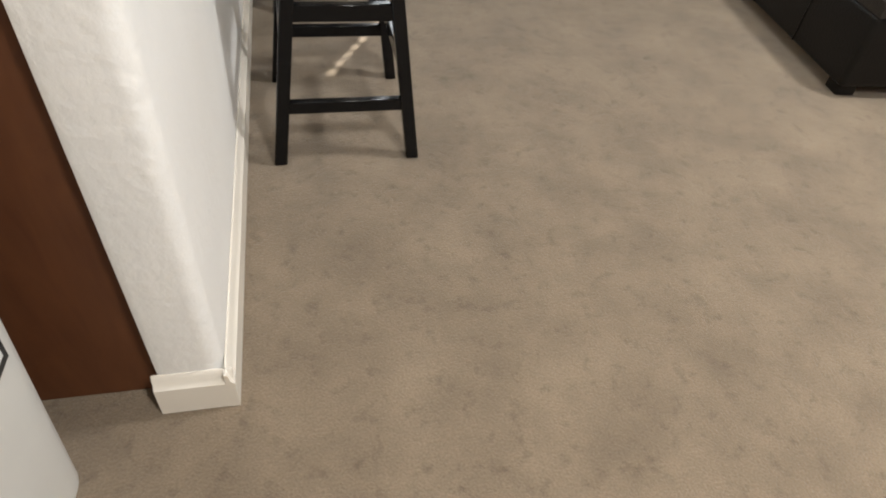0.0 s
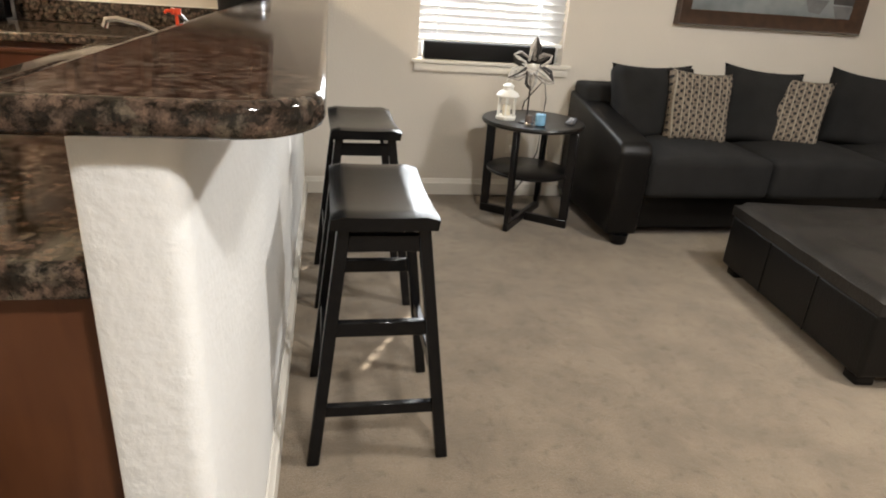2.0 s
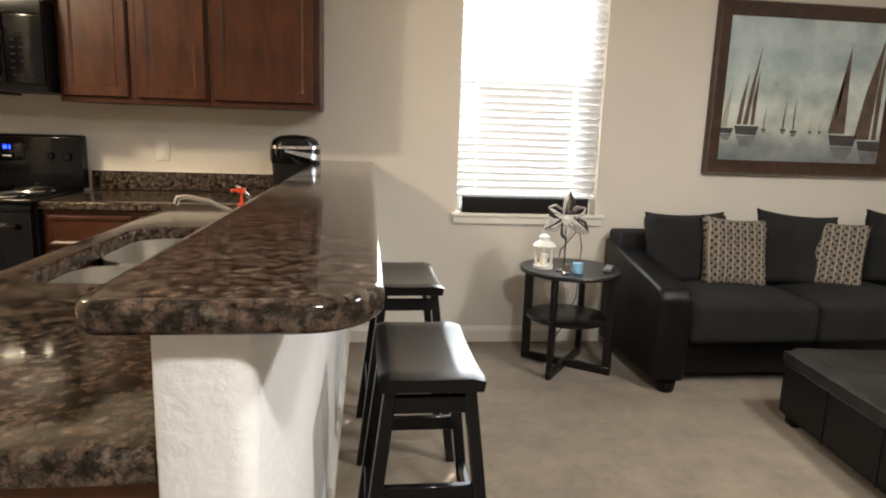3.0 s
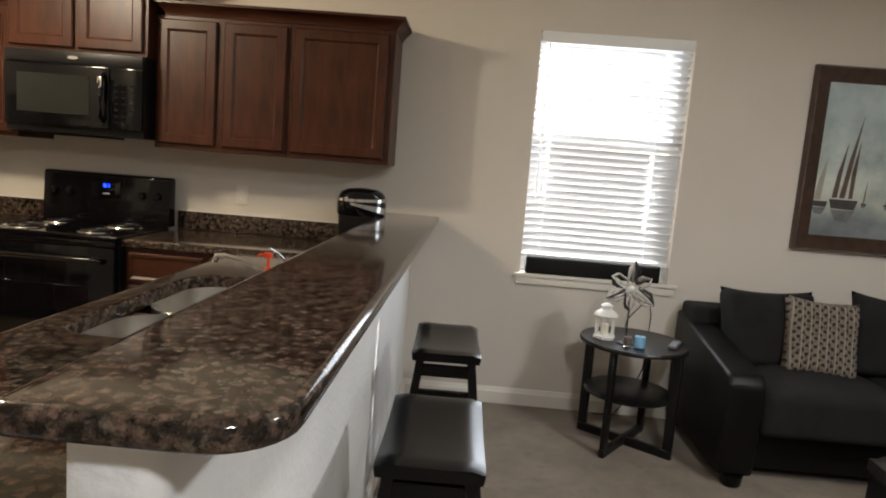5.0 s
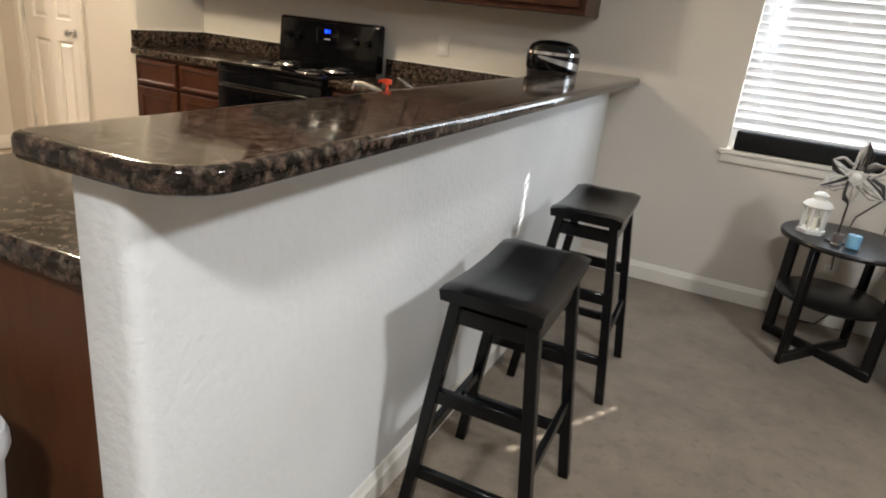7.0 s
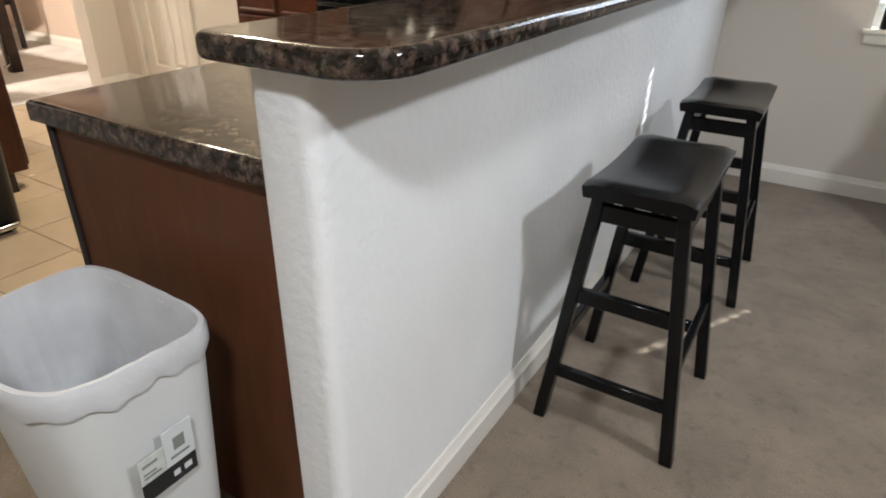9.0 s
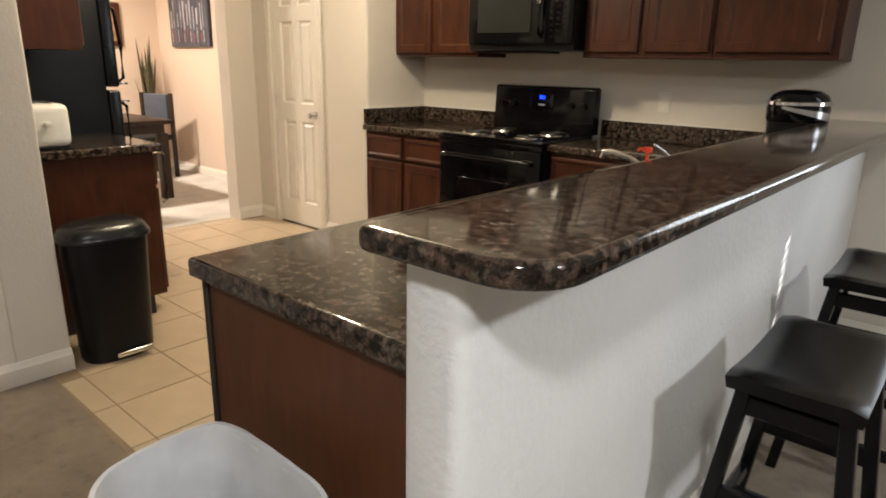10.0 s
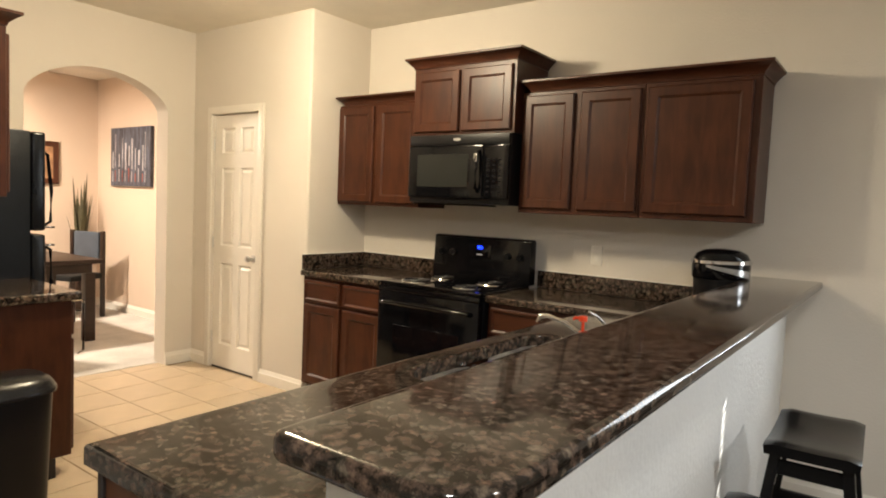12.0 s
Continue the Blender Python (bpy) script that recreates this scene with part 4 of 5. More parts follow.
def bin_ring(w, d, z, bow=0.02, r=0.05, wob=0.0, fold=0.0):
    """A rounded rectangle with bowed sides; fold crinkles it as thin film does."""
    pts = []
    n = 96
    for i in range(n):
        a = 2 * math.pi * i / n
        c, s_ = math.cos(a), math.sin(a)
        p = 5.0
        q = (abs(c) ** p + abs(s_) ** p) ** (-1 / p)
        q *= 1 + fold * (math.sin(17 * a + 40 * z) * math.sin(7 * a + 1.3) + 0.6 * math.sin(31 * a + 2) * math.cos(5 * a))
        x, y = w * c * q, d * s_ * q
        x *= 0.94 + 0.07 * y / d
        y -= bow * max(0, 1 - (x / w) ** 2) * (1 if y < 0 else 0)
        x -= 0.6 * bow * (1 - (y / d) ** 2) * (1 if x < 0 else 0) if abs(y) < d else 0
        pts.append(Vector((x, y, z + wob * (math.sin(5 * a) * math.cos(3 * a + 1) + 0.5 * math.sin(19 * a)))))
    return pts


def skin(rings, close_end=True, close_start=True):
    bm = bmesh.new()
    vs = [[bm.verts.new(p) for p in r] for r in rings]
    for a, b_ in zip(vs, vs[1:]):
        for i in range(len(a)):
            j = (i + 1) % len(a)
            bm.faces.new((a[i], a[j], b_[j], b_[i]))
    if close_end:
        bm.faces.new(vs[-1])
    if close_start:
        bm.faces.new(vs[0][::-1])
    return bm


wb = thing("waste_bin", "white plastic waste bin with a white liner, standing open", "waste bin", pose(-0.425, -0.228, 0, 0, 0, -1) @ Matrix.Diagonal((1.06, 1.04, 1, 1)))
BH = 0.640
outer = [bin_ring(0.135, 0.090, 0.0, 0.010), bin_ring(0.137, 0.092, 0.01, 0.010), bin_ring(0.170, 0.122, BH - 0.06, 0.024), bin_ring(0.172, 0.124, BH - 0.012, 0.028)]
inner = [bin_ring(0.166, 0.118, BH - 0.012, 0.028), bin_ring(0.133, 0.088, 0.012, 0.010)]
part("tub", skin(outer + inner), BINW, wb, "", 50)
rim = [bin_ring(0.1765, 0.1285, BH - 0.048, 0.028, 0.05, 0.009, 0.006), bin_ring(0.179, 0.131, BH - 0.036, 0.029, 0.05, 0.003, 0.005), bin_ring(0.179, 0.131, BH - 0.010, 0.029, 0.05, 0.001, 0.002), bin_ring(0.176, 0.128, BH + 0.001, 0.028, 0.05, 0.001, 0.001), bin_ring(0.169, 0.121, BH + 0.001, 0.027, 0.05, 0.001, 0.002), bin_ring(0.162, 0.114, BH - 0.03, 0.026, 0.05, 0.002, 0.008), bin_ring(0.157, 0.109, BH - 0.12, 0.022, 0.05, 0.004, 0.016), bin_ring(0.150, 0.103, BH - 0.24, 0.018, 0.05, 0.008, 0.022), bin_ring(0.138, 0.092, BH - 0.42, 0.014, 0.05, 0.012, 0.026), bin_ring(0.09, 0.06, BH - 0.55, 0.0)]
part("liner", skin(rim, True, False), BAG, wb, "white plastic liner folded over the rim", 60)
LABELG = mat("label_pale_grey", (0.60, 0.61, 0.57), 0.5, var=0.12, scale=40)
LABELK = mat("label_black", (0.012, 0.014, 0.016), 0.45)
LABELB = mat("label_white", (0.66, 0.68, 0.68), 0.5, var=0.05)
LABELD = mat("label_grey_print", (0.22, 0.24, 0.22), 0.5)
lab = part("label", bbox(0.002, 0.100, -0.0012, 0, 0.0, 0.040), LABELK, wb, "pale product label with a black band", at=pose(0.1625, -0.058, 0.378, 3.6, 0, 90))
part("label_field", bbox(0.002, 0.046, -0.0012, 0, 0.0405, 0.092), LABELG, lab)
part("label_field", bbox(0.047, 0.100, -0.0012, 0, 0.0405, 0.118), LABELB, lab)
for x, z_, w_, h_ in ((0.008, 0.050, 0.030, 0.004), (0.008, 0.058, 0.022, 0.004), (0.008, 0.075, 0.026, 0.005), (0.056, 0.054, 0.034, 0.005), (0.064, 0.070, 0.020, 0.026)):
    part("print_bar", bbox(x, x + w_, -0.0020, -0.0013, z_, z_ + h_), LABELD, lab)
for x, w_ in ((0.056, 0.012), (0.076, 0.014)):
    part("print_bar", bbox(x, x + w_, -0.0020, -0.0013, 0.014, 0.026), LABELB, lab)

# ---- round side table ----
TC = (1.187, 2.58)
TH = 0.572
st = thing("side_table", "round espresso side table with a lower shelf and crossed base", "table", pose(TC[0], TC[1], 0, 0, 0, 0))
part("tabletop", lathe([(0.262, TH - 0.026), (0.275, TH - 0.022), (0.278, TH - 0.010), (0.273, TH - 0.001), (0.262, TH)], 56), ESPRESSO, st)
part("shelf", lathe([(0.222, 0.285), (0.228, 0.289), (0.228, 0.300), (0.222, 0.304)], 48), ESPRESSO, st)
ang = [math.atan2(-0.185, -0.137) + math.pi / 2 * i for i in range(4)]
for i, a in enumerate(ang):
    leg = bbox(0.215, 0.262, -0.013, 0.013, 0.045, TH - 0.027, 0.003, 1, Matrix.Rotation(a, 4, "Z"))
    part("leg", leg, ESPRESSO, st)
for i in range(2):
    m = Matrix.Rotation(ang[i], 4, "Z")
    if i == 0:
        part("base_rail", bbox(-0.262, 0.262, -0.0135, 0.0135, 0.0, 0.045, 0.003, 1, m), ESPRESSO, st)
    else:
        part("base_rail", bbox(0.0145, 0.262, -0.0135, 0.0135, 0.0, 0.045, 0.003, 1, m), ESPRESSO, st)
        part("base_rail", bbox(-0.262, -0.0145, -0.0135, 0.0135, 0.0, 0.045, 0.003, 1, m), ESPRESSO, st)

# things on the side table
WHITE = mat("white_enamel", (0.80, 0.79, 0.75), 0.35, var=0.04)
ln = thing("candle_lantern", "small white metal candle lantern on the side table", "lantern", pose(1.025, 2.56, TH + 0.001, 0, 0, 10))
part("base", lathe([(0.058, 0), (0.060, 0.006), (0.060, 0.016), (0.050, 0.022)], 6), WHITE, ln)
for i in range(6):
    a = math.pi / 3 * i
    part("post", bbox(-0.005, 0.005, -0.004, 0.004, 0.0225, 0.118, 0, 1, Matrix.Rotation(a, 4, "Z") @ Matrix.Translation((0.047, 0, 0))), WHITE, ln)
part("candle", cyl(0.022, 0.0225, 0.075, 18), mat("wax", (0.80, 0.74, 0.62), 0.5), ln)
roof = part("roof", lathe([(0.060, 0.1185), (0.062, 0.124), (0.050, 0.140), (0.028, 0.152), (0.026, 0.168), (0.032, 0.172), (0.020, 0.182), (0.008, 0.186)], 24), WHITE, ln)
part("ring", tube([(0.016 * math.cos(t * 0.42), 0, 0.196 + 0.014 * math.sin(t * 0.42)) for t in range(16)], 0.002, 6), WHITE, roof)

TWIG = mat("silver_painted_twigs", (0.34, 0.31, 0.28), 0.5, 0.3, var=0.45, scale=40)
sr = thing("star_ornament", "silver twig star ornament on a thin stand on the side table", "ornament", pose(1.118, 2.485, TH + 0.001, 0, 0, -12))
part("foot", lathe([(0.045, 0), (0.045, 0.006), (0.010, 0.012), (0.005, 0.02)], 20), mat("dark_metal", (0.04, 0.035, 0.03), 0.4, 0.8), sr)
part("stem", cyl(0.004, 0.02, 0.215, 8), mat("dark_metal_stem", (0.05, 0.045, 0.04), 0.4, 0.8), sr)
CZS = 0.285
rng = random.Random(4)
TWIGD = mat("dark_twigs", (0.03, 0.027, 0.025), 0.6, var=0.4, scale=40)
TWIGW = mat("white_washed_twigs", (0.55, 0.53, 0.50), 0.6, var=0.3, scale=40)
for i in range(6):
    a0 = math.pi / 2 + 2 * math.pi * i / 6 + (0.06 if i % 2 else -0.04)
    R = (0.145, 0.115, 0.135, 0.12, 0.14, 0.11)[i]
    for side in (-1, 0, 1):
        tip = Vector((R * math.cos(a0), rng.uniform(-0.02, 0.01), CZS + R * math.sin(a0)))
        b0 = a0 + side * 0.75
        inn = Vector((0.035 * math.cos(b0), 0, CZS + 0.035 * math.sin(b0)))
        tw = bmesh.new()
        for k in range(3):
            off = Vector((rng.uniform(-0.012, 0.012), rng.uniform(-0.022, 0.022), rng.uniform(-0.012, 0.012)))
            bow = (tip + inn) / 2 + off + Vector((math.cos(b0), 0, math.sin(b0))) * 0.016 * abs(side)
            tube([tip, bow, inn + off * 0.4], [0.0022, 0.0058, 0.0045], 6, tw)
        part("twig", tw, (TWIG, TWIGW, TWIGD)[(i + side) % 3], sr)
part("hub", lathe([(0.004, -0.012), (0.016, -0.006), (0.018, 0.004), (0.008, 0.012)], 16, None, pose(0, -0.012, CZS, 90)), WHITE, sr)

BLUEC = mat("blue_label", (0.20, 0.42, 0.62), 0.4, var=0.15)
gc = thing("candle_jar", "small glass candle jar with a blue label on the side table", "candle", pose(1.172, 2.42, TH + 0.001))
part("jar", lathe([(0.022, 0), (0.026, 0.004), (0.027, 0.055), (0.025, 0.058)], 20), BLUEC, gc)
part("wick", cyl(0.0015, 0.058, 0.068, 6), SATINBLK, gc)
gc2 = thing("candle_jar", "small clear and brown votive glass on the side table", "candle", pose(1.115, 2.435, TH + 0.001))
part("jar", lathe([(0.016, 0), (0.019, 0.004), (0.021, 0.045), (0.019, 0.047)], 18), mat("smoky_glass", (0.16, 0.13, 0.12), 0.1, var=0.2), gc2)
part("chrome_foot", lathe([(0.020, 0.0), (0.022, 0.002), (0.0195, 0.008)], 18), CHROME, gc2)
rm = thing("remote_control", "dark grey remote control lying on the side table", "remote", pose(1.375, 2.505, TH + 0.001, 0, 0, 62))
part("case", bbox(-0.075, 0.075, -0.022, 0.022, 0.0, 0.018, 0.007, 3), mat("grey_plastic", (0.10, 0.10, 0.11), 0.4), rm)
for i in range(4):
    for j in range(2):
        part("button", cyl(0.005, 0.0182, 0.0205, 10, None, Matrix.Translation((-0.05 + i * 0.028, -0.008 + j * 0.016, 0))), mat("pale_buttons", (0.4, 0.4, 0.42), 0.5), rm)
cord = [(1.22, 2.99, 0.30), (1.20, 2.93, 0.42), (1.24, 2.95, 0.60), (1.36, 2.985, 0.73), (1.385, 2.99, 0.62), (1.37, 2.985, 0.30), (1.30, 2.97, 0.12), (1.22, 2.96, 0.012), (1.10, 2.95, 0.012)]
single("power_cord", tube(cord, 0.0035, 6), SATINBLK, "thin black power cord hanging behind the side table", "cord")
wo = thing("wall_outlet", "white wall outlet with plugs behind the side table", "outlet", pose(1.21, YB - 0.001, 0.33))
part("plate", bbox(-0.036, 0.036, -0.006, 0, -0.058, 0.058, 0.002, 2), TRIM, wo)
part("plug", bbox(-0.018, 0.018, -0.035, -0.007, -0.04, -0.008, 0.005, 2), WHITE, wo)

# ---- sofa ----


def cushion(w, d, h, puff=0.35, seed=1, nx=14, ny=12, pinch=0.0):
    """A stuffed cushion w x d, h thick, swollen in the middle."""
    bm = bmesh.new()
    top, bot = [], []
    for i in range(nx + 1):
        u = -1 + 2 * i / nx
        for j in range(ny + 1):
            v = -1 + 2 * j / ny
            e = max(0.0, (1 - abs(u) ** 4) * (1 - abs(v) ** 4)) ** 0.5
            k = 1 - pinch * (u * u * v * v)
            nz_ = noise.noise(Vector((u * 2 + seed, v * 2, seed))) * 0.05 * h
            z = h / 2 * ((1 - puff) * (0.0 if e == 0 else min(1, e * 2.2)) + puff * e) + (nz_ if e else 0)
            x, y = u * w / 2 * (1 - pinch * 0.35 * (1 - v * v) * (abs(u) ** 3)), v * d / 2 * (1 - pinch * 0.35 * (1 - u * u) * (abs(v) ** 3))
            top.append(bm.verts.new((x, y, z)))
            bot.append(bm.verts.new((x, y, -z)) if e > 0 else top[-1])
    k = ny + 1
    for i in range(nx):
        for j in range(ny):
            a = i * k + j
            q = (a, a + k, a + k + 1, a + 1)
            bm.faces.new([top[x] for x in q])
            vb = [bot[x] for x in reversed(q)]
            if set(vb) != set(top[x] for x in q):
                bm.faces.new(vb)
    return bm


def box_cushion(x0, x1, y0, y1, z0, z1, r=0.04, swell=0.02):
    bm = bbox(x0, x1, y0, y1, z0, z1, r, 4)
    bmesh.ops.subdivide_edges(bm, edges=[e for e in bm.edges if e.calc_length() > 0.15], cuts=6, use_grid_fill=True)
    cx, cy = (x0 + x1) / 2, (y0 + y1) / 2
    for v in bm.verts:
        u, w_ = (v.co.x - cx) / (x1 - x0) * 2, (v.co.y - cy) / (y1 - y0) * 2
        if v.co.z > z1 - 0.01:
            v.co.z += swell * max(0, 1 - u * u) * max(0, 1 - w_ * w_)
    return bm


def woven():
    m, n, l, b = nodes_of("patterned_pillow_fabric")
    co = n.new("ShaderNodeTexCoord")
    sep = n.new("ShaderNodeSeparateXYZ")
    l.new(co.outputs["Object"], sep.inputs[0])

    def wave(sock, freq, phase=0.0):
        a = n.new("ShaderNodeMath")
        a.operation = "MULTIPLY_ADD"
        a.inputs[1].default_value, a.inputs[2].default_value = freq, phase
        l.new(sock, a.inputs[0])
        s_ = n.new("ShaderNodeMath")
        s_.operation = "SINE"
        l.new(a.outputs[0], s_.inputs[0])
        return s_.outputs[0]

    def ramp(sock, stops):
        r = n.new("ShaderNodeValToRGB")
        e = r.color_ramp.elements
        e[0].position, e[0].color = stops[0]
        e[1].position, e[1].color = stops[-1]
        for p, c in stops[1:-1]:
            x = e.new(p)
            x.color = c
        l.new(sock, r.inputs[0])
        return r.outputs[0]
    sx, sz = wave(sep.outputs[0], 155), wave(sep.outputs[1], 150)
    prod = n.new("ShaderNodeMath")
    prod.operation = "MULTIPLY"
    l.new(sx, prod.inputs[0])
    l.new(sz, prod.inputs[1])
    dots = ramp(prod.outputs[0], ((0.28, (0, 0, 0, 1)), (0.34, (1, 1, 1, 1))))
    lines = ramp(wave(sep.outputs[0], 155, 0.8), ((0.90, (0, 0, 0, 1)), (0.96, (1, 1, 1, 1))))
    nz = n.new("ShaderNodeTexNoise")
    nz.inputs["Scale"].default_value = 45
    l.new(co.outputs["Object"], nz.inputs["Vector"])
    base = ramp(nz.outputs[0], ((0.35, (0.07, 0.055, 0.042, 1)), (0.5, (0.18, 0.145, 0.11, 1)), (0.65, (0.11, 0.085, 0.066, 1))))
    m1 = n.new("ShaderNodeMix")
    m1.data_type = "RGBA"
    l.new(dots, m1.inputs[0])
    l.new(base, m1.inputs[6])
    m1.inputs[7].default_value = (0.008, 0.008, 0.009, 1)
    m2 = n.new("ShaderNodeMix")
    m2.data_type = "RGBA"
    l.new(lines, m2.inputs[0])
    l.new(m1.outputs[2], m2.inputs[6])
    m2.inputs[7].default_value = (0.25, 0.22, 0.175, 1)
    l.new(m2.outputs[2], b.inputs["Base Color"])
    b.inputs["Roughness"].default_value = 0.9
    return m


WOVEN = woven()


def sofa():
    x0, x1 = 1.53, 4.01
    s = thing("sofa", "charcoal fabric sofa with black leather arms and base", "sofa")
    aw = 0.17
    part("base", bbox(x0 + aw, x1 - aw, 2.30, 2.92, 0.055, 0.255, 0.01, 2), LEATHER, s)
    part("back", bbox(x0 + 0.02, x1 - 0.02, 2.80, 2.985, 0.06, 0.74, 0.03, 3), FABRIC, s)
    for a in (x0, x1 - aw):
        bm = bmesh.new()
        prof = [(2.985, 0.055), (2.19, 0.055), (2.175, 0.30), (2.165, 0.50), (2.20, 0.545), (2.30, 0.565), (2.60, 0.615), (2.985, 0.68)]
        prism(prof, a, a + aw, bm, Matrix(((0, 0, 1, 0), (1, 0, 0, 0), (0, 1, 0, 0), (0, 0, 0, 1))))
        part("arm", bevel(bm, 0.022, 3), LEATHER, s, "black leather arm", 60)
        for y in (2.215, 2.93):
            part("foot", lathe([(0.035, 0), (0.045, 0.01), (0.05, 0.056)], 16, None, Matrix.Translation((a + aw / 2 - 0.01 * (a > 2), y, 0))), BLACK, s)
    n = 3
    w = (x1 - x0 - 2 * aw) / n
    for i in range(n):
        a = x0 + aw + i * w
        part("seat_cushion", box_cushion(a + 0.003, a + w - 0.003, 2.175, 2.79, 0.258, 0.470, 0.045, 0.05), FABRIC, s, "", 60)
        part("piping", tube([(a + 0.03, 2.186, 0.36), (a + w - 0.03, 2.186, 0.36)], 0.005, 6), FABRIC, s)
    return s


sofa()


def pillow(name, label, x, y, z, w, h, t, material, turn, lean, spin=0, seed=1):
    m = pose(x, y, z, 90 - lean, spin, turn)
    bm = cushion(w, h, t, 0.5, seed, 16, 16, 0.28)
    return single(name, bm, material, label, "pillow", m, "pillows on the sofa", 70)


pillow("back_cushion", "charcoal fabric cushion against the sofa back", 1.915, 2.70, 0.66, 0.52, 0.44, 0.20, FABRIC, 6, 14, 0, 2)
pillow("back_cushion", "charcoal fabric cushion set askew against the sofa back", 2.560, 2.66, 0.665, 0.46, 0.46, 0.18, FABRIC, -14, 16, 4, 5)
pillow("back_cushion", "charcoal fabric cushion with a peaked corner", 3.260, 2.66, 0.665, 0.46, 0.46, 0.18, FABRIC, -18, 14, 6, 8)
pillow("throw_pillow", "tan pillow woven with black dots and pale stripes", 2.120, 2.56, 0.665, 0.37, 0.42, 0.15, WOVEN, -6, 18, 3, 3)
pillow("throw_pillow", "tan dotted pillow turned on the sofa seat", 2.745, 2.57, 0.655, 0.33, 0.42, 0.15, WOVEN, -30, 18, 4, 6)
pillow("throw_pillow", "tan dotted pillow near the sofa's end", 3.530, 2.57, 0.655, 0.40, 0.42, 0.15, WOVEN, -22, 18, -3, 9)

# ---- ottoman ----


def ottoman():
    x0, x1, y0, y1 = 0.0, 1.02, 0.0, 1.0
    H = 0.365
    s = thing("ottoman", "large square dark leather ottoman in front of the sofa", "ottoman", pose(1.905, 0.868, 0, 0, 0, -5.5))
    part("body", bbox(x0, x1, y0, y1, 0.045, H - 0.075, 0.018, 3), LEATHER, s)
    bm = bmesh.new()
    n = 30
    g = []
    for i in range(n + 1):
        for j in range(n + 1):
            u, v = i / n, j / n
            x, y = x0 - 0.004 + (x1 - x0 + 0.008) * u, y0 - 0.004 + (y1 - y0 + 0.008) * v
            e = min(u, v, 1 - u, 1 - v)
            z = H - 0.028 * max(0, 1 - e / 0.05) ** 2
            for cu in (0.25, 0.5, 0.75):
                for cv in (0.25, 0.5, 0.75):
                    d = math.hypot(u - cu, v - cv)
                    z -= 0.020 * math.exp(-(d / 0.035) ** 2)
                    a = math.atan2(v - cv, u - cu)
                    z += 0.006 * math.exp(-(d / 0.10) ** 2) * math.cos(8 * a) * min(1, d / 0.03)
            z += 0.004 * noise.noise(Vector((u * 7, v * 7, 3)))
            g.append(bm.verts.new((x, y, z)))
    k = n + 1
    for i in range(n):
        for j in range(n):
            a = i * k + j
            bm.faces.new((g[a], g[a + k], g[a + k + 1], g[a + 1]))
    rim = [i * k for i in range(n)] + [n * k + j for j in range(n)] + [i * k + n for i in range(n, 0, -1)] + [j for j in range(n, 0, -1)]
    low = [bm.verts.new((g[a].co.x, g[a].co.y, H - 0.074)) for a in rim]
    for i in range(len(rim)):
        j = (i + 1) % len(rim)
        bm.faces.new((g[rim[i]], g[rim[j]], low[j], low[i]))
    bm.faces.new(low[::-1])
    part("top_cushion", bm, LEATHTOP, s, "tufted leather top, paler than the sides", 50)
    for t in (0.33, 0.66):
        part("seam", tube([(x0 - 0.001, y0 + (y1 - y0) * t, 0.05), (x0 - 0.001, y0 + (y1 - y0) * t, H - 0.08)], 0.0035, 6), LEATHER, s)
        part("seam", tube([(x0 + (x1 - x0) * t, y0 - 0.001, 0.05), (x0 + (x1 - x0) * t, y0 - 0.001, H - 0.08)], 0.0035, 6), LEATHER, s)
    for x in (x0 + 0.06, x1 - 0.06):
        for y in (y0 + 0.06, y1 - 0.06):
            part("foot", bbox(x - 0.035, x + 0.035, y - 0.035, y + 0.035, 0, 0.046, 0.006), BLACK, s)


ottoman()

# ---- framed painting over the sofa ----
FRAME = mat("bronze_brown_frame", (0.045, 0.022, 0.013), 0.28, 0.1, var=0.35, scale=18, bump=0.25, bscale=50, coat=0.3)


def framed(name, label, at, w, h, fw, canvas, fm, fd=0.04):
    """A picture in x-z facing -y; a moulded frame round a flat canvas."""
    c = thing(name, label, "picture", at)
    bm = bmesh.new()
    rings = []
    for ins, y in ((0, -0.001), (0, -fd * 0.7), (fw * 0.12, -fd), (fw * 0.30, -fd * 0.92), (fw * 0.55, -fd * 0.78), (fw * 0.9, -fd * 0.5), (fw, -fd * 0.45), (fw, -0.004)):
        rings.append([bm.verts.new(p) for p in ((ins, y, ins), (w - ins, y, ins), (w - ins, y, h - ins), (ins, y, h - ins))])
    for a, b_ in zip(rings, rings[1:]):
        for i in range(4):
            bm.faces.new((a[i], a[(i + 1) % 4], b_[(i + 1) % 4], b_[i]))
    part("frame", bm, fm, c)
    part("canvas", bbox(fw + 0.001, w - fw - 0.001, -fd * 0.4, -0.003, fw + 0.001, h - fw - 0.001), canvas, c)
    return c


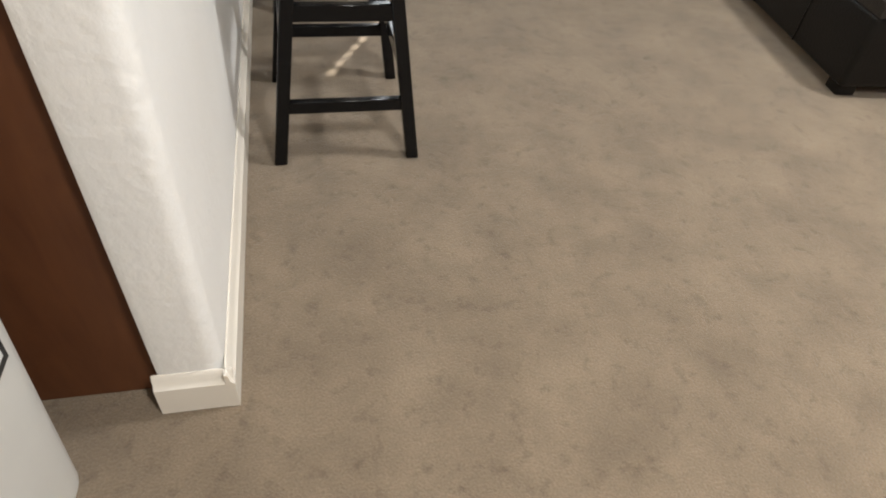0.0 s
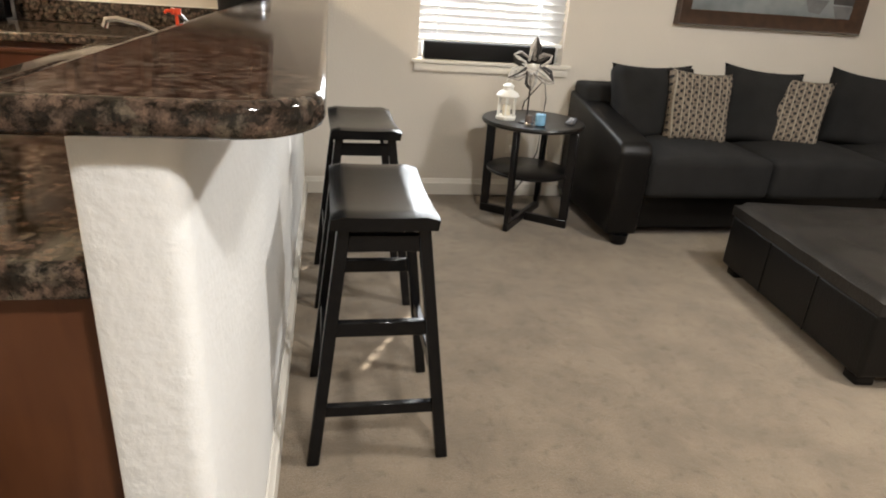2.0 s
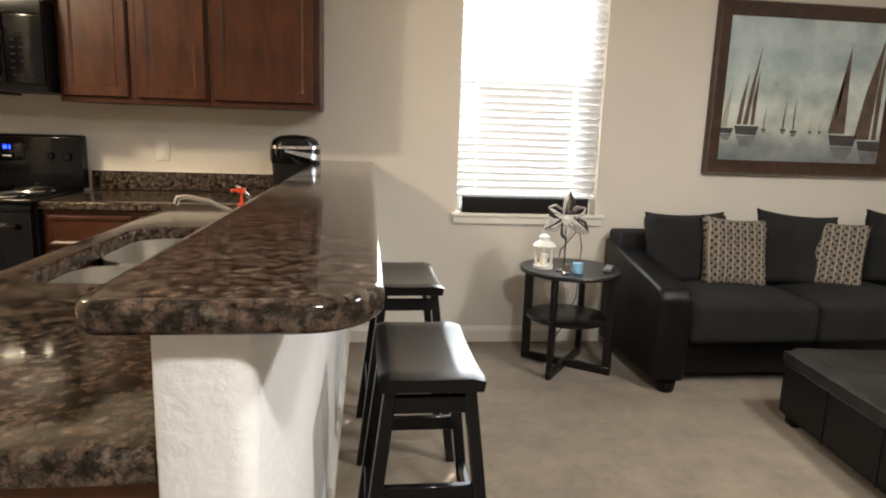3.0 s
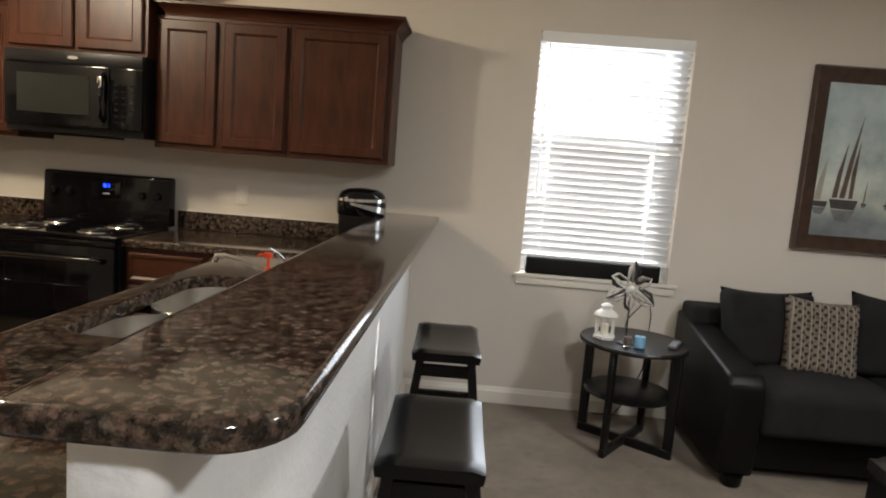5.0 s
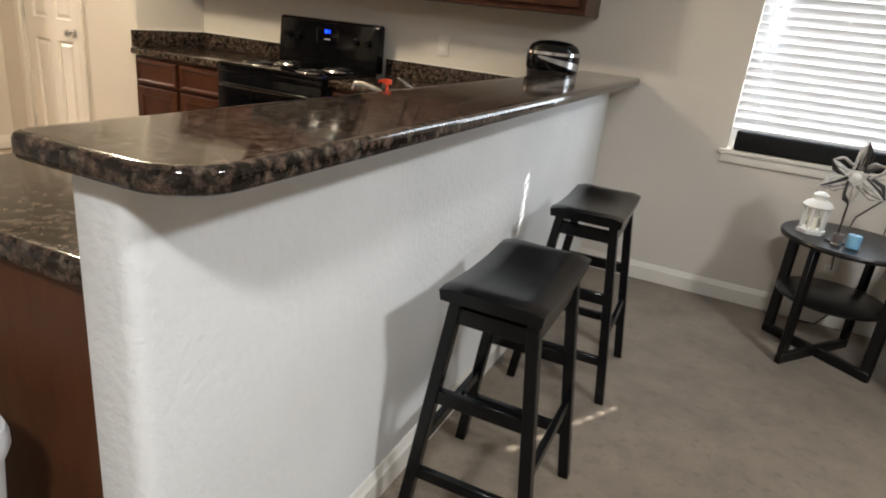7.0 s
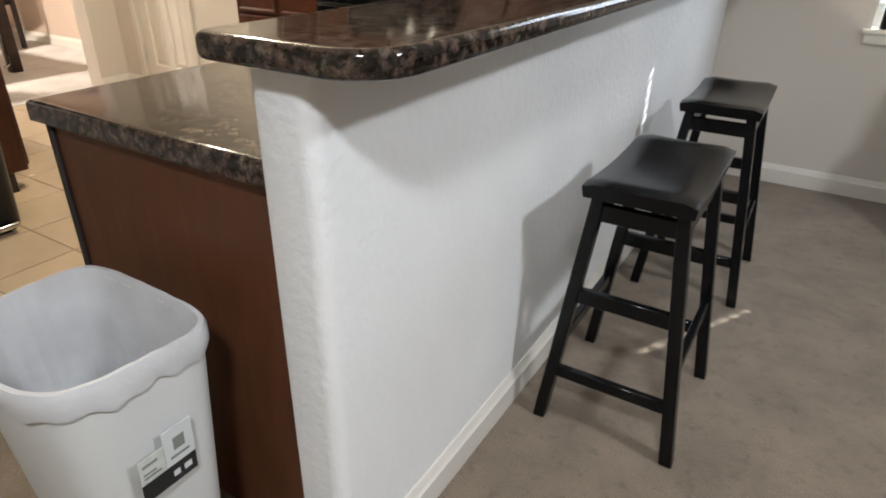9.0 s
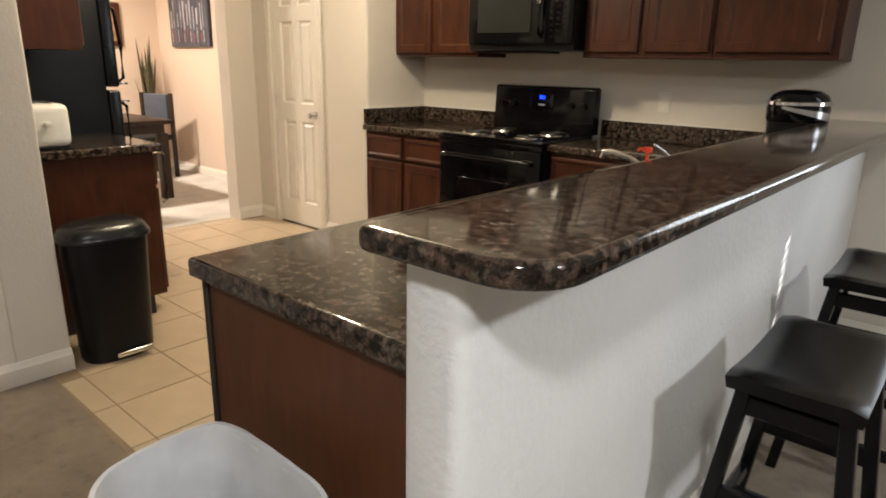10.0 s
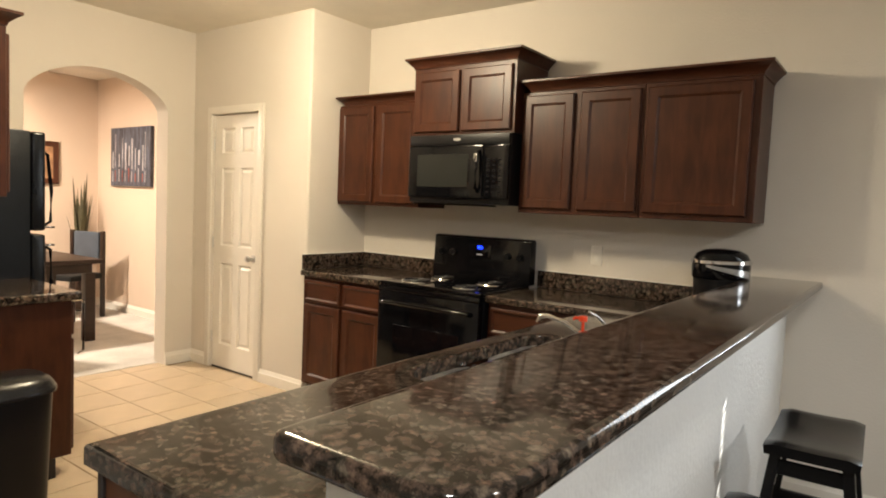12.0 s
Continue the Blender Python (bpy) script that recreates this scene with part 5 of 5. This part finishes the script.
def seascape(w, h):
    m, n, l, b = nodes_of("harbour_painting")
    co = n.new("ShaderNodeTexCoord")
    sep = n.new("ShaderNodeSeparateXYZ")
    l.new(co.outputs["Object"], sep.inputs[0])
    mr = n.new("ShaderNodeMapRange")
    mr.inputs[2].default_value = h
    l.new(sep.outputs[2], mr.inputs[0])
    nz = n.new("ShaderNodeTexNoise")
    nz.inputs["Scale"].default_value = 4
    nz.inputs["Detail"].default_value = 5
    l.new(co.outputs["Object"], nz.inputs["Vector"])
    ad = n.new("ShaderNodeMath")
    ad.operation = "MULTIPLY_ADD"
    ad.inputs[1].default_value = 0.16
    l.new(nz.outputs[0], ad.inputs[0])
    l.new(mr.outputs[0], ad.inputs[2])
    r = n.new("ShaderNodeValToRGB")
    e = r.color_ramp.elements
    e[0].position, e[0].color = 0.10, (0.140, 0.154, 0.168, 1)
    e[1].position, e[1].color = 1.05 / 1.1, (0.462, 0.539, 0.553, 1)
    for p, c in ((0.26, (0.238, 0.259, 0.266, 1)), (0.34, (0.518, 0.539, 0.476, 1)), (0.44, (0.630, 0.665, 0.602, 1)), (0.66, (0.518, 0.588, 0.567, 1)), (0.80, (0.406, 0.483, 0.497, 1))):
        x = e.new(p)
        x.color = c
    l.new(ad.outputs[0], r.inputs[0])
    cl_ = n.new("ShaderNodeTexNoise")
    cl_.inputs["Scale"].default_value = 3.2
    cl_.inputs["Detail"].default_value = 7
    cl_.inputs["Roughness"].default_value = 0.62
    l.new(co.outputs["Object"], cl_.inputs["Vector"])
    cr = n.new("ShaderNodeValToRGB")
    cr.color_ramp.elements[0].position, cr.color_ramp.elements[0].color = 0.34, (0.55, 0.60, 0.62, 1)
    cr.color_ramp.elements[1].position, cr.color_ramp.elements[1].color = 0.62, (1.1, 1.1, 1.08, 1)
    l.new(cl_.outputs[0], cr.inputs[0])
    mu = n.new("ShaderNodeMix")
    mu.data_type, mu.blend_type = "RGBA", "MULTIPLY"
    mu.inputs[0].default_value = 1
    l.new(r.outputs[0], mu.inputs[6])
    l.new(cr.outputs[0], mu.inputs[7])
    l.new(mu.outputs[2], b.inputs["Base Color"])
    b.inputs["Roughness"].default_value = 0.55
    return m


PW, PH, PF = 1.25, 1.03, 0.088
px, pz = 2.125, 1.085
pic = framed("framed_painting", "framed painting of sailing boats on a calm grey harbour", pose(px, YB - 0.001, pz), PW, PH, PF, seascape(PW, PH), FRAME, 0.05)
SAIL = mat("painted_sail", (0.105, 0.070, 0.050), 0.6, var=0.35, scale=10)
SAILP = mat("painted_pale_sail", (0.36, 0.34, 0.28), 0.6, var=0.25, scale=10)
HULL = mat("painted_hull", (0.05, 0.045, 0.045), 0.6, var=0.3, scale=12)
HAZE = mat("painted_reflection", (0.15, 0.15, 0.155), 0.6, var=0.3, scale=12)
yy = -0.0225


def painted(outline, material, name="boat"):
    bm = bmesh.new()
    m = Matrix(((1, 0, 0, 0), (0, 0, 1, 0), (0, 1, 0, 0), (0, 0, 0, 1)))
    prism([(PF + u * (PW - 2 * PF), PF + v * (PH - 2 * PF)) for u, v in outline], yy, yy + 0.0012, bm, m)
    return part(name, bm, material, pic)


def boat(u, v, s, sails, m=SAIL):
    b0 = painted([(u - 0.075 * s, v + 0.03 * s), (u + 0.075 * s, v + 0.03 * s), (u + 0.06 * s, v - 0.035 * s), (u - 0.06 * s, v - 0.03 * s)], HULL, "hull")
    for du, hgt, lean, w_ in sails:
        painted([(u + du * s - w_ * s, v + 0.04 * s), (u + du * s + 0.008 * s, v + 0.04 * s), (u + du * s + lean * s, v + hgt * s), (u + du * s + (lean - w_) * s * 0.6 - 0.012 * s, v + hgt * s * 0.5)], m, "sail")
    painted([(u - 0.06 * s, v - 0.04 * s), (u + 0.065 * s, v - 0.04 * s), (u + 0.03 * s, v - 0.12 * s), (u - 0.03 * s, v - 0.11 * s)], HAZE, "reflection")


boat(0.155, 0.215, 1.0, ((-0.045, 0.40, 0.03, 0.018), (-0.005, 0.58, 0.05, 0.02), (0.035, 0.42, 0.012, 0.012)))
boat(0.03, 0.21, 0.6, ((0.0, 0.55, 0.03, 0.05),), SAILP)
boat(0.26, 0.225, 0.20, ((0.0, 0.8, 0.03, 0.02),))
boat(0.38, 0.225, 0.24, ((0.0, 0.85, 0.03, 0.03),))
boat(0.445, 0.215, 0.30, ((0.0, 0.8, 0.0, 0.02),))
boat(0.55, 0.22, 0.14, ((0.0, 0.6, 0.0, 0.02),), SAILP)
boat(0.61, 0.22, 0.14, ((0.0, 0.6, 0.0, 0.02),), SAILP)
boat(0.76, 0.165, 1.2, ((-0.06, 0.42, 0.04, 0.02), (0.0, 0.55, -0.012, 0.05)))
boat(0.94, 0.13, 1.15, ((-0.02, 0.68, 0.03, 0.075), (0.02, 0.68, 0.005, 0.016)))

# ---- kitchen's south side ----
EX = -2.79
cabinet("base_cabinet", "dark cherry base cabinet with a plain end panel", pose(EX - 0.02, 0.194, 0, 0, 0, 180), 0.60, 0.61, CZ - 0.044,
        [(0.02, 0.12, 0.27, 0.55), (0.31, 0.12, 0.27, 0.55)], [(0.02, 0.69, 0.27, 0.15), (0.31, 0.69, 0.27, 0.15)], toe=0.10)
single("side_counter", slab(EX - 0.63, EX + 0.012, 0.192, 0.84, CZ - 0.042, CZ, (0, 0, 0.01, 0), 0.013), GRANITE, "polished brown granite worktop beside the fridge", "worktop")
cabinet("wall_cabinet", "dark cherry wall cabinet above the toaster", pose(EX - 0.005, 0.191, 1.35, 0, 0, 180), 0.60, 0.335, 0.74,
        [(0.02, 0.02, 0.27, 0.69), (0.31, 0.02, 0.27, 0.69)], crown_h=0.06)
cupull = thing("towel_bar", "small chrome towel hook at the counter's front edge", "towel bar", pose(EX - 0.06, 0.83, 0))
part("bar", tube([(0, -0.02, 0.855), (0, 0.035, 0.855), (0, 0.045, 0.84), (0, 0.045, 0.60), (0, 0.02, 0.585)], 0.006, 8), CHROME, cupull)

fridge = thing("fridge", "black top-freezer refrigerator beside the counter", "fridge", pose(-3.43, 0.205, 0))
part("body", bbox(-0.80, 0, 0, 0.655, 0.03, 1.70, 0.008, 2), mat("black_fridge_side", (0.006, 0.007, 0.009), 0.34, var=0.3, scale=3, bump=0.3, bscale=90, spec=0.22), fridge)
for z0, z1 in ((0.06, 1.14), (1.16, 1.70)):
    d_ = part("door", bbox(-0.80, 0, 0.66, 0.73, z0, z1, 0.015, 3), mat("black_fridge_door", (0.006, 0.007, 0.009), 0.2, var=0.2, spec=0.3), fridge)
    hz = (z1 - 0.06, z1 - 0.46) if z0 < 1 else (z0 + 0.02, z0 + 0.42)
    part("handle", tube([(-0.055, 0.73, hz[0]), (-0.055, 0.775, hz[0] + (0.03 if hz[1] > hz[0] else -0.03)), (-0.055, 0.78, (hz[0] + hz[1]) / 2), (-0.055, 0.76, hz[1]), (-0.055, 0.73, hz[1] + (0.02 if hz[1] > hz[0] else -0.02))], 0.010, 8), GLOSSBLK, d_)
    part("handle_cap", bbox(-0.075, -0.035, 0.729, 0.79, hz[0] - 0.008, hz[0] + 0.004, 0.003), CHROME, d_, "chrome handle end")
for x in (-0.74, -0.06):
    for y in (0.06, 0.54):
        part("foot", cyl(0.02, 0.0, 0.031, 12, None, Matrix.Translation((x, y, 0))), SATINBLK, fridge)

ts = thing("toaster", "white two-slot toaster on the granite worktop", "toaster", pose(-2.95, 0.335, CZ + 0.001, 0, 0, 0) @ Matrix.Diagonal((1.12, 1.2, 1.12, 1)))
tb = bbox(-0.14, 0.14, -0.085, 0.085, 0.012, 0.185, 0.035, 4)
part("body", tb, mat("cream_toaster", (0.80, 0.79, 0.74), 0.35, var=0.04), ts)
part("base", bbox(-0.13, 0.13, -0.078, 0.078, 0.0, 0.0115, 0.004), SATINBLK, ts)
part("lever", bbox(0.1402, 0.165, -0.012, 0.012, 0.10, 0.115, 0.004), WHITE, ts)
for y in (-0.03, 0.03):
    part("slot", bbox(-0.10, 0.10, y - 0.012, y + 0.012, 0.1835, 0.187), SATINBLK, ts)

# black pedal bin
pb = thing("pedal_bin", "black plastic pedal bin with a domed lid beside the cabinet end", "waste bin", pose(-2.48, 0.395, 0))


def rr(w, d, z, p=2.7):
    out = []
    for i in range(40):
        a = 2 * math.pi * i / 40
        c, s_ = math.cos(a), math.sin(a)
        q = (abs(c) ** p + abs(s_) ** p) ** (-1 / p)
        out.append(Vector((w * c * q, d * s_ * q, z)))
    return out


part("body", skin([rr(0.108, 0.150, 0.0), rr(0.110, 0.153, 0.03), rr(0.132, 0.174, 0.545), rr(0.130, 0.172, 0.555)]), SATINBLK, pb, "", 50)
part("lid", skin([rr(0.136, 0.178, 0.556), rr(0.146, 0.188, 0.560), rr(0.147, 0.189, 0.578), rr(0.140, 0.182, 0.584), rr(0.138, 0.180, 0.592), rr(0.128, 0.168, 0.612), rr(0.10, 0.14, 0.628), rr(0.03, 0.05, 0.636)]), mat("black_lid", (0.011, 0.011, 0.012), 0.26, var=0.15), pb, "domed black lid with an overhanging rim", 60)
part("pedal", bbox(0.106, 0.150, -0.055, 0.105, 0.026, 0.050, 0.010, 3), CHROME, pb, "shiny steel foot pedal")

# key rack on the wall's end
kr = thing("key_rack", "dark metal key hooks with a white card on the wall", "hooks", pose(-2.439, 0.02, 1.58))
part("rail", bbox(0.0, 0.012, -0.30, 0.035, 0.16, 0.20, 0.003), mat("rack_metal", (0.03, 0.02, 0.018), 0.4), kr)
for y in (-0.20, -0.09, 0.015):
    part("hook", tube([(0.01, y, 0.165), (0.02, y, 0.10), (0.035, y, 0.085), (0.04, y, 0.11)], 0.005, 6), SATINBLK, kr)
    part("key", bbox(0.014, 0.02, y - 0.012, y + 0.012, -0.02, 0.075, 0.003), mat("key_metal", (0.08, 0.06, 0.06), 0.4, 0.6), kr)
part("card", bbox(0.0, 0.006, -0.07, 0.04, -0.16, -0.025, 0.001), WHITE, kr, "white card")

# ceiling vent and added lamp fixtures
VENTM = mat("grey_vent_slat", (0.16, 0.145, 0.12), 0.5, var=0.1)
cv = thing("ceiling_vent", "beige framed ceiling vent with dark slats", "vent", pose(-4.03, 1.42, CEIL - 0.001))
bm = bmesh.new()
for a in ((-0.09, 0.09, -0.17, -0.145), (-0.09, 0.09, 0.145, 0.17), (-0.09, -0.07, -0.145, 0.145), (0.07, 0.09, -0.145, 0.145)):
    box(bm, a[0], a[1], a[2], a[3], -0.012, 0)
part("frame", bm, TRIM, cv)
part("backing", bbox(-0.07, 0.07, -0.145, 0.145, -0.002, 0), TOE, cv)
for i in range(7):
    part("slat", bbox(-0.009, 0.009, -0.143, 0.143, -0.001, 0.001, 0, 1, Matrix.Translation((-0.058 + i * 0.0193, 0, -0.008)) @ Matrix.Rotation(radians(35), 4, "Y")), VENTM, cv)
# glowing fixtures added under the lamps; all four stay out of view
DIFF = mat("added_lamp_glow", (1.0, 0.86, 0.66), 0.4, emit=3)
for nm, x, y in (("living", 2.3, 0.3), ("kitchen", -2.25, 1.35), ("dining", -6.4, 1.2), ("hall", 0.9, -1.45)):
    cl = thing("ceiling_light", "added round flush ceiling light, out of view", "ceiling light", pose(x, y, CEIL - 0.001), "flush ceiling lights")
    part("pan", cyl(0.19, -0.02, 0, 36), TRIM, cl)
    part("diffuser", lathe([(0.17, -0.021), (0.165, -0.035), (0.14, -0.055), (0.08, -0.072), (0.02, -0.078)], 36), DIFF, cl, "glowing glass of an added lamp")

# ---- room behind the arch ----
CITY = mat("city_print", (0.06, 0.065, 0.09), 0.5, var=0.75, scale=5, stretch=(5, 1, 0.7), fine=0.5, bscale=20)
cp = thing("canvas_print", "dark canvas print of city towers with red reflections", "picture", pose(-7.10, 3.119, 1.46))
part("canvas", bbox(0, 0.86, -0.04, -0.001, 0, 0.66, 0.003), CITY, cp)
TOWER = mat("painted_towers", (0.35, 0.34, 0.36), 0.6, var=0.5, scale=14, stretch=(3, 1, 0.6))
REDP = mat("painted_red_lights", (0.30, 0.06, 0.03), 0.6, var=0.5, scale=14)
rng = random.Random(9)
for i in range(11):
    x = 0.04 + i * 0.072 + rng.uniform(-0.012, 0.012)
    h0 = 0.20 + rng.uniform(-0.03, 0.05)
    h1 = 0.40 + rng.uniform(-0.05, 0.22)
    part("tower", bbox(x, x + rng.uniform(0.012, 0.035), -0.0415, -0.0404, h0, h1), TOWER, cp)
    part("reflection", bbox(x, x + 0.014, -0.0415, -0.0404, 0.05, h0 - 0.03), REDP if i % 2 else TOWER, cp)
framed("framed_picture", "small brown-framed picture on the dining room wall", pose(-7.499, 2.28, 1.45, 0, 0, 90), 0.40, 0.48, 0.06, mat("tan_print", (0.30, 0.16, 0.08), 0.6, var=0.5, scale=9), CHERRY, 0.03)
WALNUT = wood("dark_walnut", (0.012, 0.006, 0.0035), (0.030, 0.014, 0.008), 0.4, "Y", 0.0)
dt = thing("dining_table", "dark wooden dining table with square legs", "table", pose(-6.05, 1.64, 0))
part("tabletop", bbox(-0.50, 0.50, -0.95, 0.62, 0.725, 0.765, 0.008, 2), WALNUT, dt)
part("apron", bbox(-0.44, 0.44, -0.88, 0.55, 0.64, 0.724), WALNUT, dt)
for x in (-0.41, 0.41):
    for y in (-0.86, 0.53):
        part("leg", bbox(x - 0.045, x + 0.045, y - 0.045, y + 0.045, 0.0045, 0.639, 0.006), WALNUT, dt)


def dining_chair(at, back, label):
    c = thing("dining_chair", label, "chair", at, "dining chairs")
    part("seat", bbox(-0.22, 0.22, -0.22, 0.22, 0.43, 0.49, 0.015, 2), FABRIC, c)
    part("backrest", bbox(-0.17, 0.17, 0.18, 0.225, 0.62, 0.94, 0.015, 3), back, c)
    for x in (-0.21, 0.21):
        part("leg", bbox(x - 0.02, x + 0.02, -0.21, -0.17, 0.0045, 0.4295, 0.004), WALNUT, c)
        part("leg", bbox(x - 0.02, x + 0.02, 0.185, 0.225, 0.0045, 0.95, 0.004), WALNUT, c)
    return c


dining_chair(pose(-6.85, 2.55, 0, 0, 0, 20), mat("slate_blue_leather", (0.05, 0.065, 0.09), 0.45, var=0.2), "dark dining chair with a blue-grey upholstered back")
dining_chair(pose(-5.45, 1.42, 0, 0, 0, -90), WALNUT, "dark wooden dining chair pulled up to the table")
PLANT = mat("dry_brown_green_reeds", (0.060, 0.052, 0.022), 0.6, var=0.35, scale=20)
pl = thing("potted_plant", "tall dried grass arrangement in a dark vase", "plant", pose(-7.27, 2.82, 0.0045) @ Matrix.Diagonal((0.8, 0.8, 1, 1)))
part("vase", lathe([(0.09, 0), (0.13, 0.02), (0.15, 0.25), (0.10, 0.50), (0.07, 0.60), (0.085, 0.64)], 24), mat("dark_vase", (0.06, 0.035, 0.025), 0.3, var=0.2), pl)
rng = random.Random(12)
for i in range(34):
    a, r_ = rng.uniform(0, 6.28), rng.uniform(0.03, 0.20)
    h_ = rng.uniform(0.50, 1.0)
    base = Vector((0.04 * math.cos(a), 0.04 * math.sin(a), 0.60))
    tip = Vector((r_ * math.cos(a), r_ * math.sin(a), 0.60 + h_))
    mid_ = (base + tip) / 2 + Vector((0, 0, 0.03))
    side = Vector((-math.sin(a), math.cos(a), 0)) * rng.uniform(0.013, 0.024)
    bm = bmesh.new()
    rows_ = []
    for p, w_ in ((base, 0.5), (base.lerp(mid_, 0.6), 1.0), (mid_, 1.0), (mid_.lerp(tip, 0.6), 0.6)):
        rows_.append((bm.verts.new(p - side * w_), bm.verts.new(p + Vector((0, 0, 0.004))), bm.verts.new(p + side * w_)))
    for a_, b_ in zip(rows_, rows_[1:]):
        bm.faces.new((a_[0], a_[1], b_[1], b_[0]))
        bm.faces.new((a_[1], a_[2], b_[2], b_[1]))
    t_ = bm.verts.new(tip)
    bm.faces.new((rows_[-1][0], rows_[-1][1], t_))
    bm.faces.new((rows_[-1][1], rows_[-1][2], t_))
    part("leaf", bm, PLANT, pl)

# ---- floor tiles of the kitchen ----
floor_k = structure("tile_floor", bbox(XA - 0.10, -0.72, 0.06, YB - 0.02, -0.0115, -0.003), GROUT, "beige ceramic tile floor with tan grout", "tile floor")
PITCH, GAP = 0.338, 0.006
tm = mesh_of("tile", bbox(GAP / 2, PITCH - GAP / 2, GAP / 2, PITCH - GAP / 2, -0.0025, 0.0005, 0.002, 1), TILE)
for i in range(-8, 5):
    for j in range(-1, 9):
        x, y = -1.985 + i * PITCH, 0.185 + j * PITCH
        if x + PITCH < -0.69 and x > XA - 0.16 - PITCH * 0.6 and y + PITCH < YB and not (y + PITCH > YD + 0.05 and x < XP):
            if j < 0:
                continue
            t_ = new("tile", tm)
            t_.parent = floor_k
            t_.location = (x, y, 0)
half = mesh_of("tile", bbox(GAP / 2, PITCH - GAP / 2, 0.0, 0.085, -0.0025, 0.0005, 0.002, 1), TILE)
for i in range(-1, 4):
    t_ = new("tile", half)
    t_.parent = floor_k
    t_.location = (-1.985 + i * PITCH, 0.098, 0)
last = 0.185 + 6 * PITCH
cut = mesh_of("tile", bbox(GAP / 2, PITCH - GAP / 2, GAP / 2, YD - last - 0.002, -0.0025, 0.0005, 0.002, 1), TILE)
for i in range(-7, -3):
    t_ = new("tile", cut)
    t_.parent = floor_k
    t_.location = (-1.985 + i * PITCH, last, 0)
